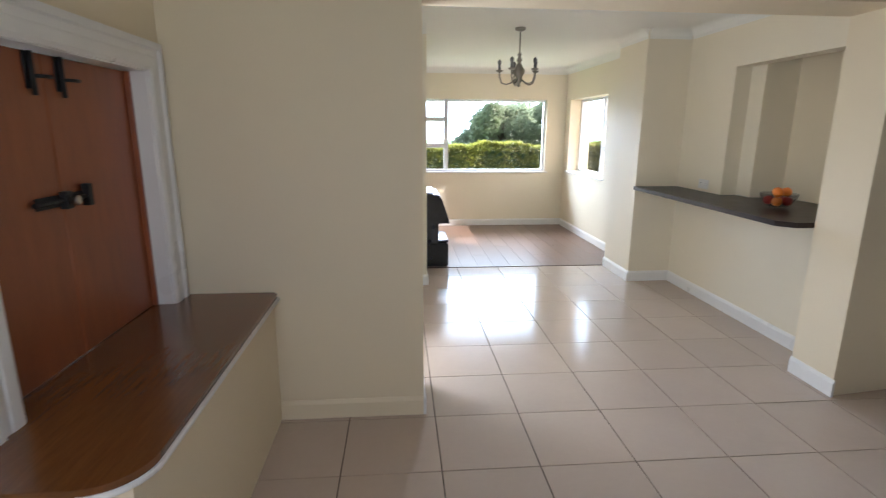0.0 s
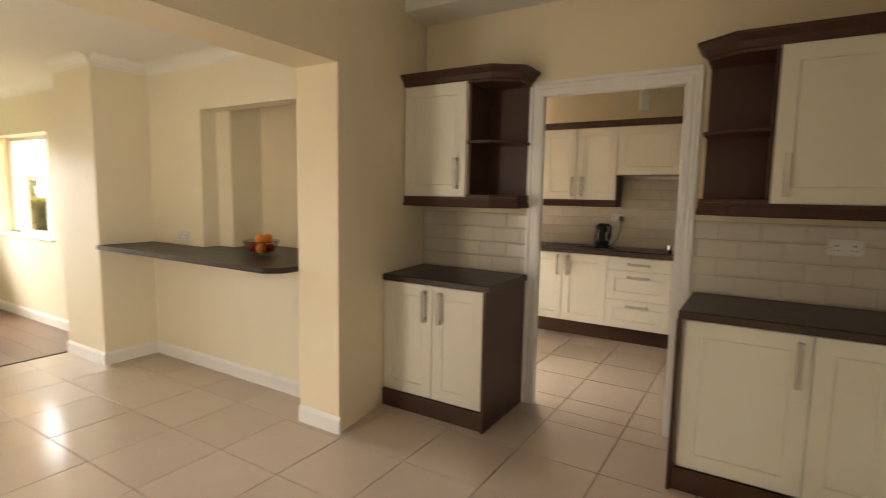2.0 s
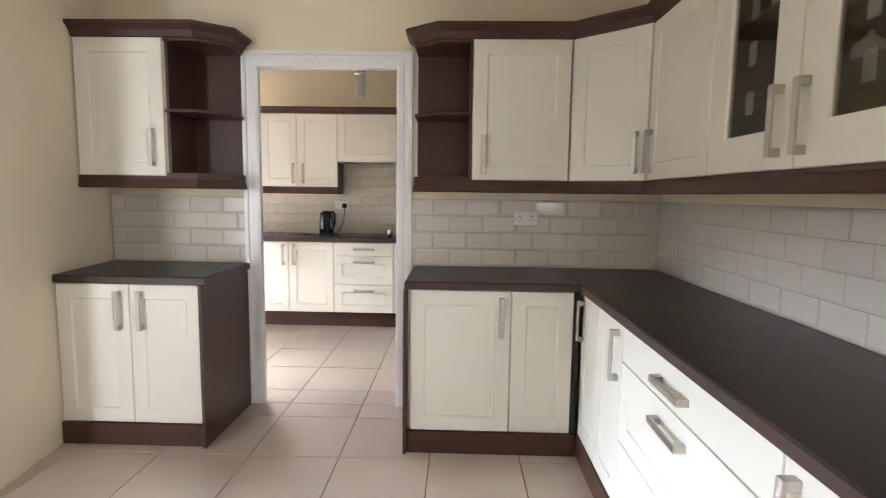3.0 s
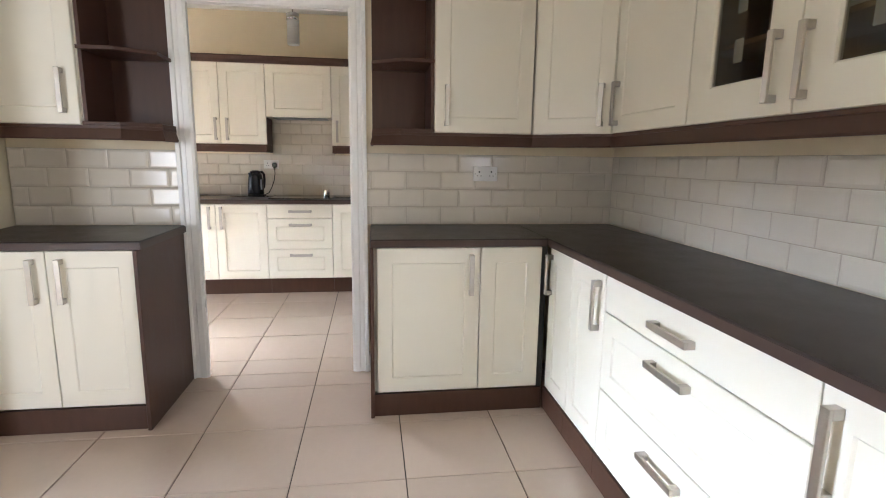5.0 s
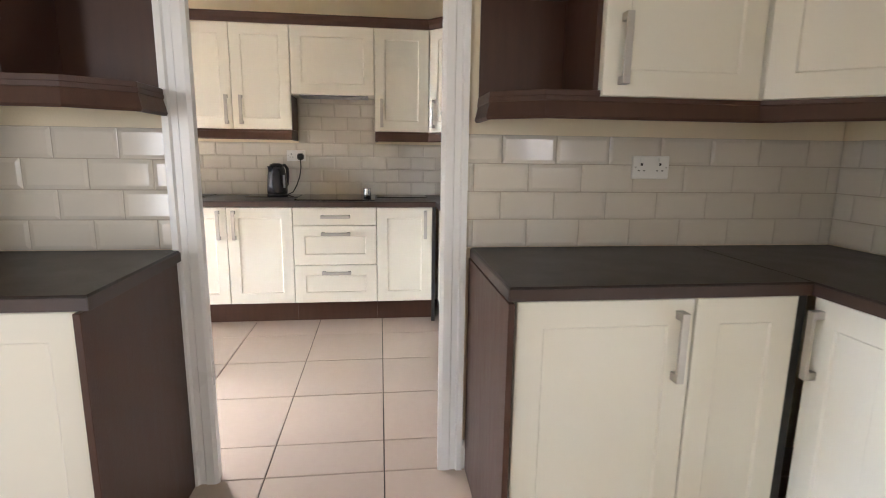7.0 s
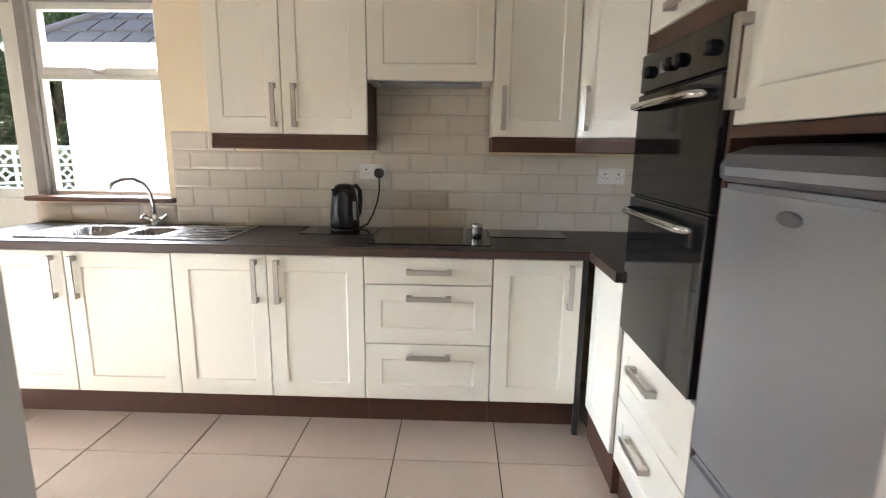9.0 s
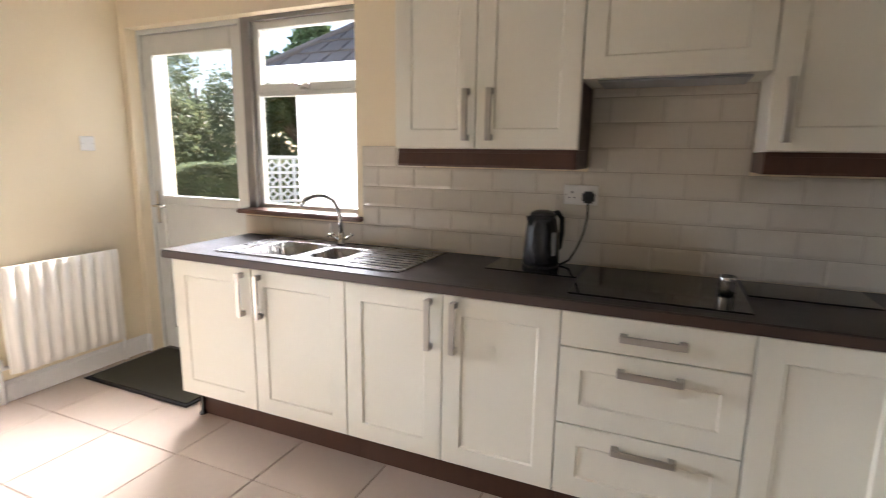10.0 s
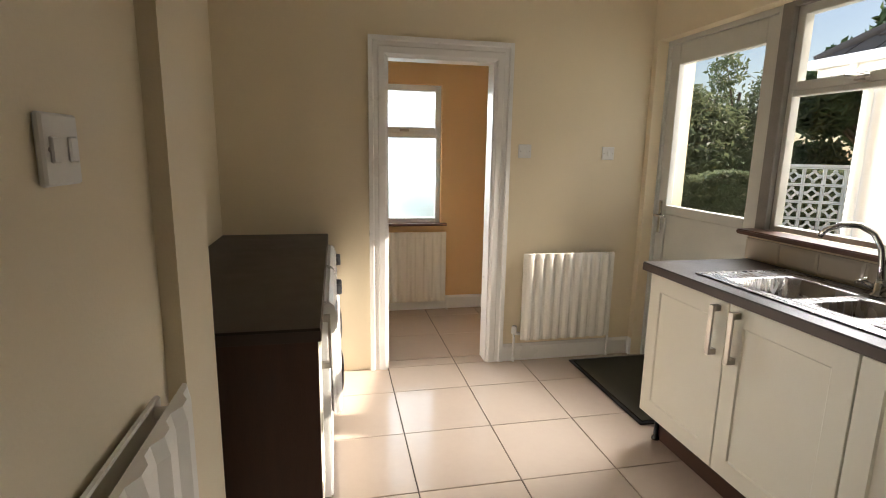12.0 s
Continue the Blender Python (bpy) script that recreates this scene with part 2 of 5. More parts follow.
def prism(outline, z0, z1, c=0.0):
    """An upright prism over a plan outline, its top and bottom edges chamfered by c."""
    mid = Vector((sum(p[0] for p in outline) / len(outline), sum(p[1] for p in outline) / len(outline)))

    def at(z, s):
        res = []
        for p in outline:
            d = mid - Vector(p)
            d = d / max(d.length, 1e-6) * s
            res.append((p[0] + d.x, p[1] + d.y, z))
        return res

    loops = [at(z0, 0), at(z1, 0)] if c <= 0 else [at(z0, c), at(z0 + c, 0), at(z1 - c, 0), at(z1, c)]
    bm = rings(bmesh.new(), loops)
    bmesh.ops.recalc_face_normals(bm, faces=bm.faces)
    return bm


def mesh_of(bm, name, material):
    bmesh.ops.recalc_face_normals(bm, faces=bm.faces)
    me = bpy.data.meshes.new(name)
    bm.to_mesh(me)
    bm.free()
    me.materials.append(material)
    return me


def part(name, bm, material, parent, label=""):
    """Links a bmesh as one mesh object under a thing or a part."""
    ob = new(name, mesh_of(bm, name, material))
    ob.parent = parent
    return tagged(ob, label)


def thing(name, label, category, m=None, group="", kind=""):
    """An Empty at the base of a thing, to parent its parts."""
    ob = new(name)
    ob.empty_display_size = 0.05
    if m is not None:
        ob.matrix_basis = m
    return tagged(ob, label, category, group, kind)


def solid(name, bm, material, label="", category="", kind="", group=""):
    """A thing or a piece of the setting that is one mesh."""
    return tagged(new(name, mesh_of(bm, name, material)), label, category, group, kind)


def piece(mesh, parent, m, name):
    ob = new(name, mesh)
    ob.parent = parent
    ob.matrix_basis = m
    return ob

# ---- the setting ----
def wall(name, axis, a0, a1, s0, s1, z0, z1, holes, material, label):
    """An upright wall of thickness a0..a1 that runs s0..s1 along the other axis, with openings (s0, s1, z0, z1) through it."""
    bm = bmesh.new()
    cuts = sorted({s0, s1, *(h[0] for h in holes), *(h[1] for h in holes)})
    for p, q in zip(cuts, cuts[1:]):
        open_here = sorted((h[2], h[3]) for h in holes if h[0] <= p and q <= h[1])
        z = z0
        for lo, hi in (*open_here, (z1, z1)):
            if lo > z:
                if axis == "x":
                    box(bm, a0, a1, p, q, z, lo)
                else:
                    box(bm, p, q, a0, a1, z, lo)
            z = max(z, hi)
    bmesh.ops.remove_doubles(bm, verts=bm.verts, dist=1e-5)
    twins = {}
    for f in bm.faces:
        c = f.calc_center_median()
        twins.setdefault((round(c.x, 4), round(c.y, 4), round(c.z, 4)), []).append(f)
    bmesh.ops.delete(bm, geom=[f for fs in twins.values() if len(fs) > 1 for f in fs], context="FACES_ONLY")
    return solid(name, bm, material, label, "wall", "structure")


wall_west = wall("wall_west", "x", -0.55, -0.29, -0.2, 3.28, -0.1, 3.0, [(2.10, 3.15, 0.69, 1.80)], CREAM_WALL, "cream painted kitchen wall with a serving hatch")
wall_arch = wall("wall_arch", "y", 3.28, 3.61, -0.55, 3.345, -0.1, 3.0, [(0.91, 3.345, -0.1, 2.172)], CREAM_WALL, "cream painted wall with a wide squared opening")
wall_east = wall("wall_east", "x", 4.43, 4.465, -0.2, 3.415, -0.1, 3.0, [(1.615, 2.490, -0.1, 2.11)], CREAM_WALL, "cream painted wall with a doorway to the utility room")
# the opening is for an unseen window added for kitchen light
wall_south = wall("wall_south", "y", -0.2, 0.03, -0.29, 4.43, -0.1, 3.0, [(0.0, 1.2, 1.15, 2.05)], CREAM_WALL, "cream painted wall behind the long worktop")
wall_corner = solid("wall_corner", prism([(3.345, 3.28), (4.466, 3.425), (4.466, 3.54), (4.14, 3.54), (4.14, 3.61), (3.345, 3.61)], -0.1, 3.0), CREAM_WALL, "cream painted wall between the opening and the kitchen corner", "wall", "structure")
wall_pier = solid("wall_pier", bx(4.465, 4.50, 3.29, 3.539, -0.1, 3.0), CREAM_WALL, "shallow cream painted wall pier", "wall", "structure")
wall_low = wall("wall_low", "x", -0.289, 0.14, 1.84, 3.279, -0.1, 0.69, [], CREAM_WALL, "low cream painted wall under the hatch shelf")
wall_utility_south = wall("wall_utility_south", "y", 0.55, 0.80, 4.465, 7.15, -0.1, 3.0, [], CREAM_WALL, "cream painted utility room wall")
wall_utility_east = wall("wall_utility_east", "x", 6.86, 7.15, 0.80, 5.60, -0.1, 3.0, [(4.46, 5.39, -0.1, 2.14), (3.68, 4.46, 1.04, 2.14)], CREAM_WALL, "cream painted wall with back door and window")
wall_utility_north = wall("wall_utility_north", "y", 5.44, 5.56, 3.72, 6.86, -0.1, 3.0, [(5.10, 5.80, -0.1, 1.98)], CREAM_WALL, "cream painted wall with a doorway to the cloakroom")
wall_alcove = wall("wall_alcove", "x", 4.04, 4.14, 3.61, 5.44, -0.1, 3.0, [], CREAM_WALL, "cream painted alcove wall")
wall_niche = wall("wall_niche", "y", 4.80, 4.99, 3.75, 4.04, -0.1, 3.0, [], PALE_WALL, "pale painted end wall of the bar niche")
wall_bar = wall("wall_bar", "x", 3.61, 3.75, 3.61, 5.70, -0.1, 3.0, [(3.66, 4.98, 0.955, 2.065)], PALE_WALL, "pale painted wall with a breakfast bar opening")
wall_bar_pier = solid("wall_bar_pier", bx(3.17, 3.80, 5.70, 6.33, -0.1, 3.0), PALE_WALL, "pale painted pier between living areas", "wall", "structure")
wall_nib = solid("wall_nib", bx(0.55, 1.06, 5.70, 6.33, -0.1, 3.0), PALE_WALL, "pale painted pier facing the bar", "wall", "structure")
wall_dining_east = wall("wall_dining_east", "x", 3.47, 3.80, 6.33, 9.23, -0.1, 3.0, [(7.31, 8.76, 0.91, 2.0)], PALE_WALL, "pale painted dining wall with a small window")
wall_dining_north = wall("wall_dining_north", "y", 8.98, 9.23, 0.3, 3.47, -0.1, 3.0, [(0.75, 3.16, 0.88, 2.01)], PALE_WALL, "pale painted dining wall with a wide window")
wall_dining_west = wall("wall_dining_west", "x", 0.3, 0.55, 3.61, 8.98, -0.1, 3.0, [(3.68, 4.20, 0.05, 2.1)], PALE_WALL, "pale painted wall behind the stove")
wall_cloak_north = wall("wall_cloak_north", "y", 6.69, 6.94, 4.4, 6.4, -0.1, 3.0, [(4.85, 5.71, 0.79, 1.97)], ORANGE_WALL, "apricot painted cloakroom wall with a frosted window")
wall_cloak_east = wall("wall_cloak_east", "x", 6.12, 6.4, 5.56, 6.69, -0.1, 3.0, [], ORANGE_WALL, "apricot painted cloakroom wall")
wall_cloak_west = wall("wall_cloak_west", "x", 4.4, 4.7, 5.56, 6.69, -0.1, 3.0, [], ORANGE_WALL, "apricot painted cloakroom wall")
for nm, x0, x1, y0, y1, z in (("ceiling_kitchen", -0.29, 4.43, 0.03, 3.40, 2.85), ("ceiling_dining", 0.55, 3.80, 3.61, 8.98, 2.48), ("ceiling_niche", 3.75, 4.04, 3.61, 4.80, 2.3),
                              ("ceiling_utility", 4.14, 6.86, 0.80, 5.44, 2.68), ("ceiling_cloak", 4.7, 6.12, 5.56, 6.69, 2.45)):
    solid(nm, bx(x0 - 0.02, x1 + 0.02, y0 - 0.02, y1 + 0.02, z, 3.02), CEILING, "white painted plaster ceiling", "ceiling", "structure")
for x0, x1, y0, y1 in ((-0.7, 7.3, -0.4, 5.62), (4.3, 6.5, 5.62, 7.02), (0.2, 3.9, 5.62, 9.35)):
    solid("roof_slab", bx(x0, x1, y0, y1, 3.0, 3.15), CONCRETE, "flat slab above the ceilings", "roof", "structure")


def coving(x0, y0, x1, y1, side, z):
    """A curved plaster coving along one wall under a ceiling."""
    dx, dy = x1 - x0, y1 - y0
    ln = math.hypot(dx, dy)
    nx, ny = -dy / ln * side, dx / ln * side
    prof = [(0, z)] + [(0.09 * (1 - math.cos(math.pi / 2 * k / 5)), z - 0.09 * (1 - math.sin(math.pi / 2 * k / 5))) for k in range(6)]
    loops = [[(px + nx * o, py + ny * o, h) for o, h in prof] for px, py in ((x0, y0), (x1, y1))]
    solid("coving_trim", rings(bmesh.new(), loops), CEILING, "white curved plaster coving", "coving", "structure")


coving(0.56, 8.979, 3.469, 8.979, -1, 2.479)
coving(3.469, 6.34, 3.469, 8.97, 1, 2.479)
coving(0.56, 5.699, 1.06, 5.699, -1, 2.479)
coving(3.60, 5.699, 3.18, 5.699, 1, 2.479)
coving(3.609, 3.62, 3.609, 5.69, 1, 2.479)
coving(3.169, 5.70, 3.169, 6.33, 1, 2.479)


def skirting(x0, y0, x1, y1, side, h=0.105, mt=None):
    """A white skirting board from one plan point to the other, standing off by its thickness to that side."""
    t = 0.016
    dx, dy = x1 - x0, y1 - y0
    ln = math.hypot(dx, dy)
    nx, ny = -dy / ln * side, dx / ln * side
    prof = [(0, 0.0), (t, 0.0), (t, h - 0.02), (t * 0.55, h - 0.006), (t * 0.35, h), (0, h)]
    loops = [[(px + nx * o, py + ny * o, z) for o, z in prof] for px, py in ((x0, y0), (x1, y1))]
    solid("baseboard", rings(bmesh.new(), loops), mt or GLOSS_WHITE, "white painted wooden skirting board", "skirting board", "structure")


skirting(0.141, 3.28, 0.91, 3.28, -1, mt=CREAM_WALL)
skirting(0.91, 3.264, 0.91, 3.61, -1)
skirting(3.345, 3.264, 3.345, 3.61, 1)
skirting(3.345, 3.61, 3.61, 3.61, 1)
skirting(3.61, 3.626, 3.61, 5.684, 1)
skirting(3.61, 5.70, 3.17, 5.70, 1)
skirting(3.17, 5.684, 3.17, 6.33, 1)
skirting(3.17, 6.33, 3.47, 6.33, 1)
skirting(3.47, 6.346, 3.47, 8.964, 1)
skirting(0.55, 8.98, 3.47, 8.98, -1)
skirting(0.55, 6.346, 0.55, 8.964, -1)
skirting(0.56, 5.70, 1.06, 5.70, -1)
skirting(1.06, 5.684, 1.06, 6.33, -1)
skirting(4.43, 1.51, 4.43, 1.555, 1, 0.12)
skirting(5.90, 5.44, 6.86, 5.44, -1, 0.12)
skirting(6.86, 5.424, 6.86, 5.395, -1, 0.12)
skirting(4.70, 6.69, 6.12, 6.69, -1, 0.12)
skirting(6.12, 6.674, 6.12, 5.56, -1, 0.12)
skirting(4.465, 2.59, 4.465, 3.28, -1, 0.12)
solid("subfloor", bx(-0.5, 7.1, -0.15, 9.2, -0.12, -0.006), GROUT, "brown grout bed under the floor tiles", "floor", "structure")


def casing(name, parent, axis, face, out, s0, s1, ztop, zbot=0.0, w=0.095, sill=False):
    """A stepped architrave round an opening, on the wall face that looks towards out (+1 or -1 along the axis)."""
    prof = [(0.0, 0.0), (0.0, 0.012), (0.014, 0.020), (w * 0.45, 0.020), (w * 0.5, 0.015), (w * 0.72, 0.015), (w * 0.78, 0.026), (w, 0.026), (w, 0.0)]

    def pt(s, z, o):
        a = face + out * o
        return (a, s, z) if axis == "x" else (s, a, z)

    loops = []
    for corner in range(4):
        lp = []
        for d, o in prof:
            lp.append(pt(s0 - d, zbot, o) if corner == 0 else pt(s0 - d, ztop + d, o) if corner == 1 else pt(s1 + d, ztop + d, o) if corner == 2 else pt(s1 + d, zbot, o))
        loops.append(lp)
    part(name, rings(bmesh.new(), loops), GLOSS_WHITE, parent)


def lining(parent, axis, a0, a1, s0, s1, ztop, zbot=0.0, t=0.022, mt=None):
    for q0, q1, z0, z1 in ((s0 - 0.001, s0 + t, zbot, ztop), (s1 - t, s1 + 0.001, zbot, ztop), (s0 + t, s1 - t, ztop - t, ztop + 0.001)):
        part("jamb", bx(a0, a1, q0, q1, z0, z1, 0.002) if axis == "x" else bx(q0, q1, a0, a1, z0, z1, 0.002), mt or GLOSS_WHITE, parent)


door_1 = thing("door_1", "white painted doorway casing, open without a door leaf", "doorway", kind="structure")
lining(door_1, "x", 4.428, 4.467, 1.615, 2.490, 2.11, t=0.014)
casing("architrave", door_1, "x", 4.43, -1, 1.632, 2.472, 2.093)
casing("architrave", door_1, "x", 4.465, 1, 1.618, 2.487, 2.093)
door_2 = thing("door_2", "white painted doorway casing to the cloakroom, open", "doorway", kind="structure")
lining(door_2, "y", 5.438, 5.562, 5.10, 5.80, 1.98)
casing("architrave", door_2, "y", 5.44, -1, 5.112, 5.788, 1.968, w=0.11)
casing("architrave", door_2, "y", 5.56, 1, 5.112, 5.788, 1.968)


def sash(parent, name, axis, a, s0, s1, z0, z1, w, d, material, pane=None, glass_name="pane"):
    """A rectangular frame of section w x d round one pane, in the plane a."""
    bm = bmesh.new()
    for q0, q1, h0, h1 in ((s0, s0 + w, z0, z1), (s1 - w, s1, z0, z1), (s0 + w, s1 - w, z0, z0 + w), (s0 + w, s1 - w, z1 - w, z1)):
        if axis == "x":
            box(bm, a, a + d, q0, q1, h0, h1, 0.003)
        else:
            box(bm, q0, q1, a, a + d, h0, h1, 0.003)
    fr = part(name, bm, material, parent)
    if pane:
        mid, e = a + d * 0.5, 0.003
        g = bx(mid - e, mid + e, s0 + w - 0.004, s1 - w + 0.004, z0 + w - 0.004, z1 - w + 0.004) if axis == "x" else \
            bx(s0 + w - 0.004, s1 - w + 0.004, mid - e, mid + e, z0 + w - 0.004, z1 - w + 0.004)
        gl = part(glass_name, g, pane, fr)
        gl.visible_shadow = False
    return fr


# wide dining window: a column of three opening lights beside one big pane
window_1 = thing("window_1", "wide white window with one large pane and stacked side lights", "window", kind="structure")
YW = 9.05
sash(window_1, "window_frame", "y", YW, 1.55, 3.16, 0.88, 2.01, 0.035, 0.06, PVC, GLASS)
for z0, z1 in ((0.88, 1.29), (1.29, 1.70), (1.70, 2.01)):
    sash(window_1, "window_frame", "y", YW, 1.03, 1.55, z0, z1, 0.035, 0.06, PVC, GLASS)
sash(window_1, "window_frame", "y", YW, 0.75, 1.03, 0.88, 2.01, 0.035, 0.06, PVC, GLASS)
part("window_sill", bx(0.70, 3.20, 8.945, 9.05, 0.862, 0.882, 0.004), GLOSS_WHITE, window_1)
window_2 = thing("window_2", "small white side window with three stacked lights", "window", kind="structure")
for z0, z1 in ((0.91, 1.29), (1.29, 1.65), (1.65, 2.0)):
    sash(window_2, "window_frame", "x", 3.64, 7.31, 7.83, z0, z1, 0.035, 0.06, PVC, GLASS)
sash(window_2, "window_frame", "x", 3.64, 7.83, 8.76, 0.91, 2.0, 0.035, 0.06, PVC, GLASS)
part("window_sill", bx(3.435, 3.64, 7.27, 8.80, 0.892, 0.912, 0.004), GLOSS_WHITE, window_2)
# utility window and back door, set in one dark hardwood frame
window_3 = thing("window_3", "grey aluminium window with top opening light in dark hardwood frame", "window", kind="structure")
XW = 6.955
frame_bm = bmesh.new()
for y0, y1, z0, z1 in ((4.435, 4.50, 1.04, 2.14), (3.68, 4.435, 2.115, 2.14), (3.68, 3.70, 1.04, 2.115)):
    box(frame_bm, XW - 0.03, XW + 0.06, y0, y1, z0, z1, 0.003)
part("outer_frame", frame_bm, FRAME_BROWN, window_3, "weathered brown outer frame")
sash(window_3, "window_frame", "x", XW, 3.70, 4.435, 1.73, 2.115, 0.042, 0.05, ALUMINIUM, GLASS)
sash(window_3, "window_frame", "x", XW, 3.70, 4.435, 1.055, 1.73, 0.026, 0.05, ALUMINIUM, GLASS)
latch = tube([(XW - 0.03, 4.02, 1.752), (XW - 0.035, 4.06, 1.75), (XW - 0.028, 4.13, 1.765)], 0.007, 8)
box(latch, XW - 0.03, XW, 4.04, 4.09, 1.735, 1.765, 0.003)
part("latch", latch, STEEL, window_3, "metal window latch")
part("window_sill", bx(6.815, 6.955, 3.64, 4.50, 1.03, 1.055, 0.006), DARK_WOOD_FRAME, window_3, "dark stained wooden sill board")
back_door = thing("door_3", "grey aluminium back door with large glass pane, closed", "door", kind="structure")
door_frame_bm = bmesh.new()
for y0, y1, z0, z1 in ((4.50, 4.53, 0, 2.14), (5.37, 5.39, 0, 2.14), (4.53, 5.37, 2.112, 2.14)):
    box(door_frame_bm, XW - 0.02, XW + 0.06, y0, y1, z0, z1, 0.003)
part("outer_frame", door_frame_bm, ALUMINIUM, back_door)
leaf = bmesh.new()
for y0, y1, z0, z1 in ((4.53, 4.61, 0.01, 2.11), (5.285, 5.37, 0.01, 2.11), (4.61, 5.285, 1.985, 2.11), (4.61, 5.285, 1.03, 1.09), (4.61, 5.285, 0.01, 0.16)):
    box(leaf, XW, XW + 0.045, y0, y1, z0, z1, 0.003)
leaf_ob = part("leaf_frame", leaf, ALUMINIUM, back_door)
part("lower_panel", bx(XW + 0.014, XW + 0.03, 4.60, 5.295, 0.15, 1.04), ALUMINIUM, back_door, "plain grey lower door panel")
pane_ob = part("pane", bx(XW + 0.02, XW + 0.026, 4.605, 5.29, 1.085, 1.99), GLASS, back_door)
pane_ob.visible_shadow = False
handle_bm = bx(XW - 0.012, XW, 5.315, 5.345, 0.90, 1.12, 0.004)
merge(handle_bm, tube([(XW - 0.01, 5.33, 1.02), (XW - 0.05, 5.33, 1.02), (XW - 0.055, 5.31, 1.02), (XW - 0.055, 5.21, 1.022)], 0.008, 8))
part("door_handle", handle_bm, CHROME, back_door, "chrome lever handle on a back plate")
for zz in (1.75, 0.4):
    part("hinge", tube([(XW - 0.006, 4.532, zz), (XW - 0.006, 4.532, zz + 0.09)], 0.008, 8), STEEL, back_door)
# cloakroom window
window_4 = thing("window_4", "white window with frosted glass and small top light", "window", kind="structure")
sash(window_4, "window_frame", "y", 6.74, 4.85, 5.71, 1.57, 1.97, 0.05, 0.06, PVC, FROSTED)
sash(window_4, "window_frame", "y", 6.74, 4.85, 5.71, 0.79, 1.57, 0.04, 0.06, PVC, FROSTED)
part("window_sill", bx(4.80, 5.76, 6.64, 6.74, 0.77, 0.792, 0.004), DARK_WOOD_FRAME, window_4, "dark wooden sill board")
part("latch", bx(5.35, 5.43, 6.715, 6.74, 1.58, 1.60, 0.004), STEEL, window_4)
# unseen window in the south wall, added to account for the kitchen's light
unseen_window = thing("unseen_window", "unseen plain white window added to light the kitchen", "window", kind="structure")
for x0, x1 in ((0.0, 0.6), (0.6, 1.2)):
    sash(unseen_window, "window_frame", "y", -0.15, x0, x1, 1.15, 2.05, 0.05, 0.06, PVC, GLASS)
window_6 = thing("window_6", "narrow white glazed garden door", "window", kind="structure")
sash(window_6, "window_frame", "x", 0.33, 3.68, 4.20, 0.05, 2.1, 0.06, 0.06, PVC, GLASS)

# ---- fitted cabinets ----
def door_bm(w, h, stile=0.075, t=0.02, hole=False):
    """A framed door leaf, front at y = 0, with a sunk panel, or open in the middle."""
    def r(i, y):
        return [(i, y, i), (w - i, y, i), (w - i, y, h - i), (i, y, h - i)]
    s = min(stile, w * 0.28, h * 0.3)
    loops = [r(0, t), r(0, 0.0025), r(0.0025, 0), r(s, 0), r(s + 0.006, 0.006)]
    if hole:
        loops += [r(s + 0.006, t), r(0, t)]
        return rings(bmesh.new(), loops, False, False)
    loops += [r(s + 0.012, 0.006)]
    return rings(bmesh.new(), loops)


def slab_bm(w, h, t=0.02):
    def r(i, y):
        return [(i, y, i), (w - i, y, i), (w - i, y, h - i), (i, y, h - i)]
    return rings(bmesh.new(), [r(0, t), r(0, 0.0025), r(0.0025, 0)])


def handle_bm_of(length=0.205, upright=True):
    """A square-section bow handle: two feet and a flat bar, centred on the origin."""
    bm = bmesh.new()
    L, w = length / 2, 0.0115
    box(bm, -w, w, -0.036, -0.026, -L, L, 0.0015)
    for s in (-1, 1):
        z0, z1 = sorted((s * (L - 0.024), s * L))
        box(bm, -w * 0.98, w * 0.98, -0.0265, 0.0, z0, z1, 0.001)
    if not upright:
        bm.transform(Matrix.Rotation(math.pi / 2, 4, "Y"))
    return bm


HANDLE_V = mesh_of(handle_bm_of(), "handle", STEEL)
HANDLE_H = mesh_of(handle_bm_of(upright=False), "handle", STEEL)


def leaf_on(unit, kind, u0, u1, z0, z1, handle=None, gap=0.0022):
    """A door or drawer front on a unit; handle: (u, z) of its middle in the unit's own frame."""
    w, h = u1 - u0 - 2 * gap, z1 - z0 - 2 * gap
    if kind == "drawer_plain":
        bm = slab_bm(w, h)
    elif kind == "drawer":
        bm = door_bm(w, h, 0.075)
    else:
        bm = door_bm(w, h, 0.115 if kind == "glass" else 0.075, hole=kind == "glass")
    ob = part("drawer_front" if kind.startswith("drawer") else "door", bm, DOOR_CREAM, unit)
    ob.location = (u0 + gap, 0, z0 + gap)
    if kind == "glass":
        s = 0.121
        g = part("pane", bx(s - 0.006, w - s + 0.006, 0.009, 0.013, s - 0.006, h - s + 0.006), SMOKED, ob, "clear glass door pane")
        g.visible_shadow = False
    if handle:
        hd = new("handle", HANDLE_H if kind.startswith("drawer") else HANDLE_V)
        hd.parent = ob
        hd.location = (handle[0] - u0 - gap, 0, handle[1] - z0 - gap)
    return ob


def unit_at(name, label, x, y, rz, group=""):
    return thing(name, label, "cabinet", pose(x, y, 0, 0, 0, rz), group)


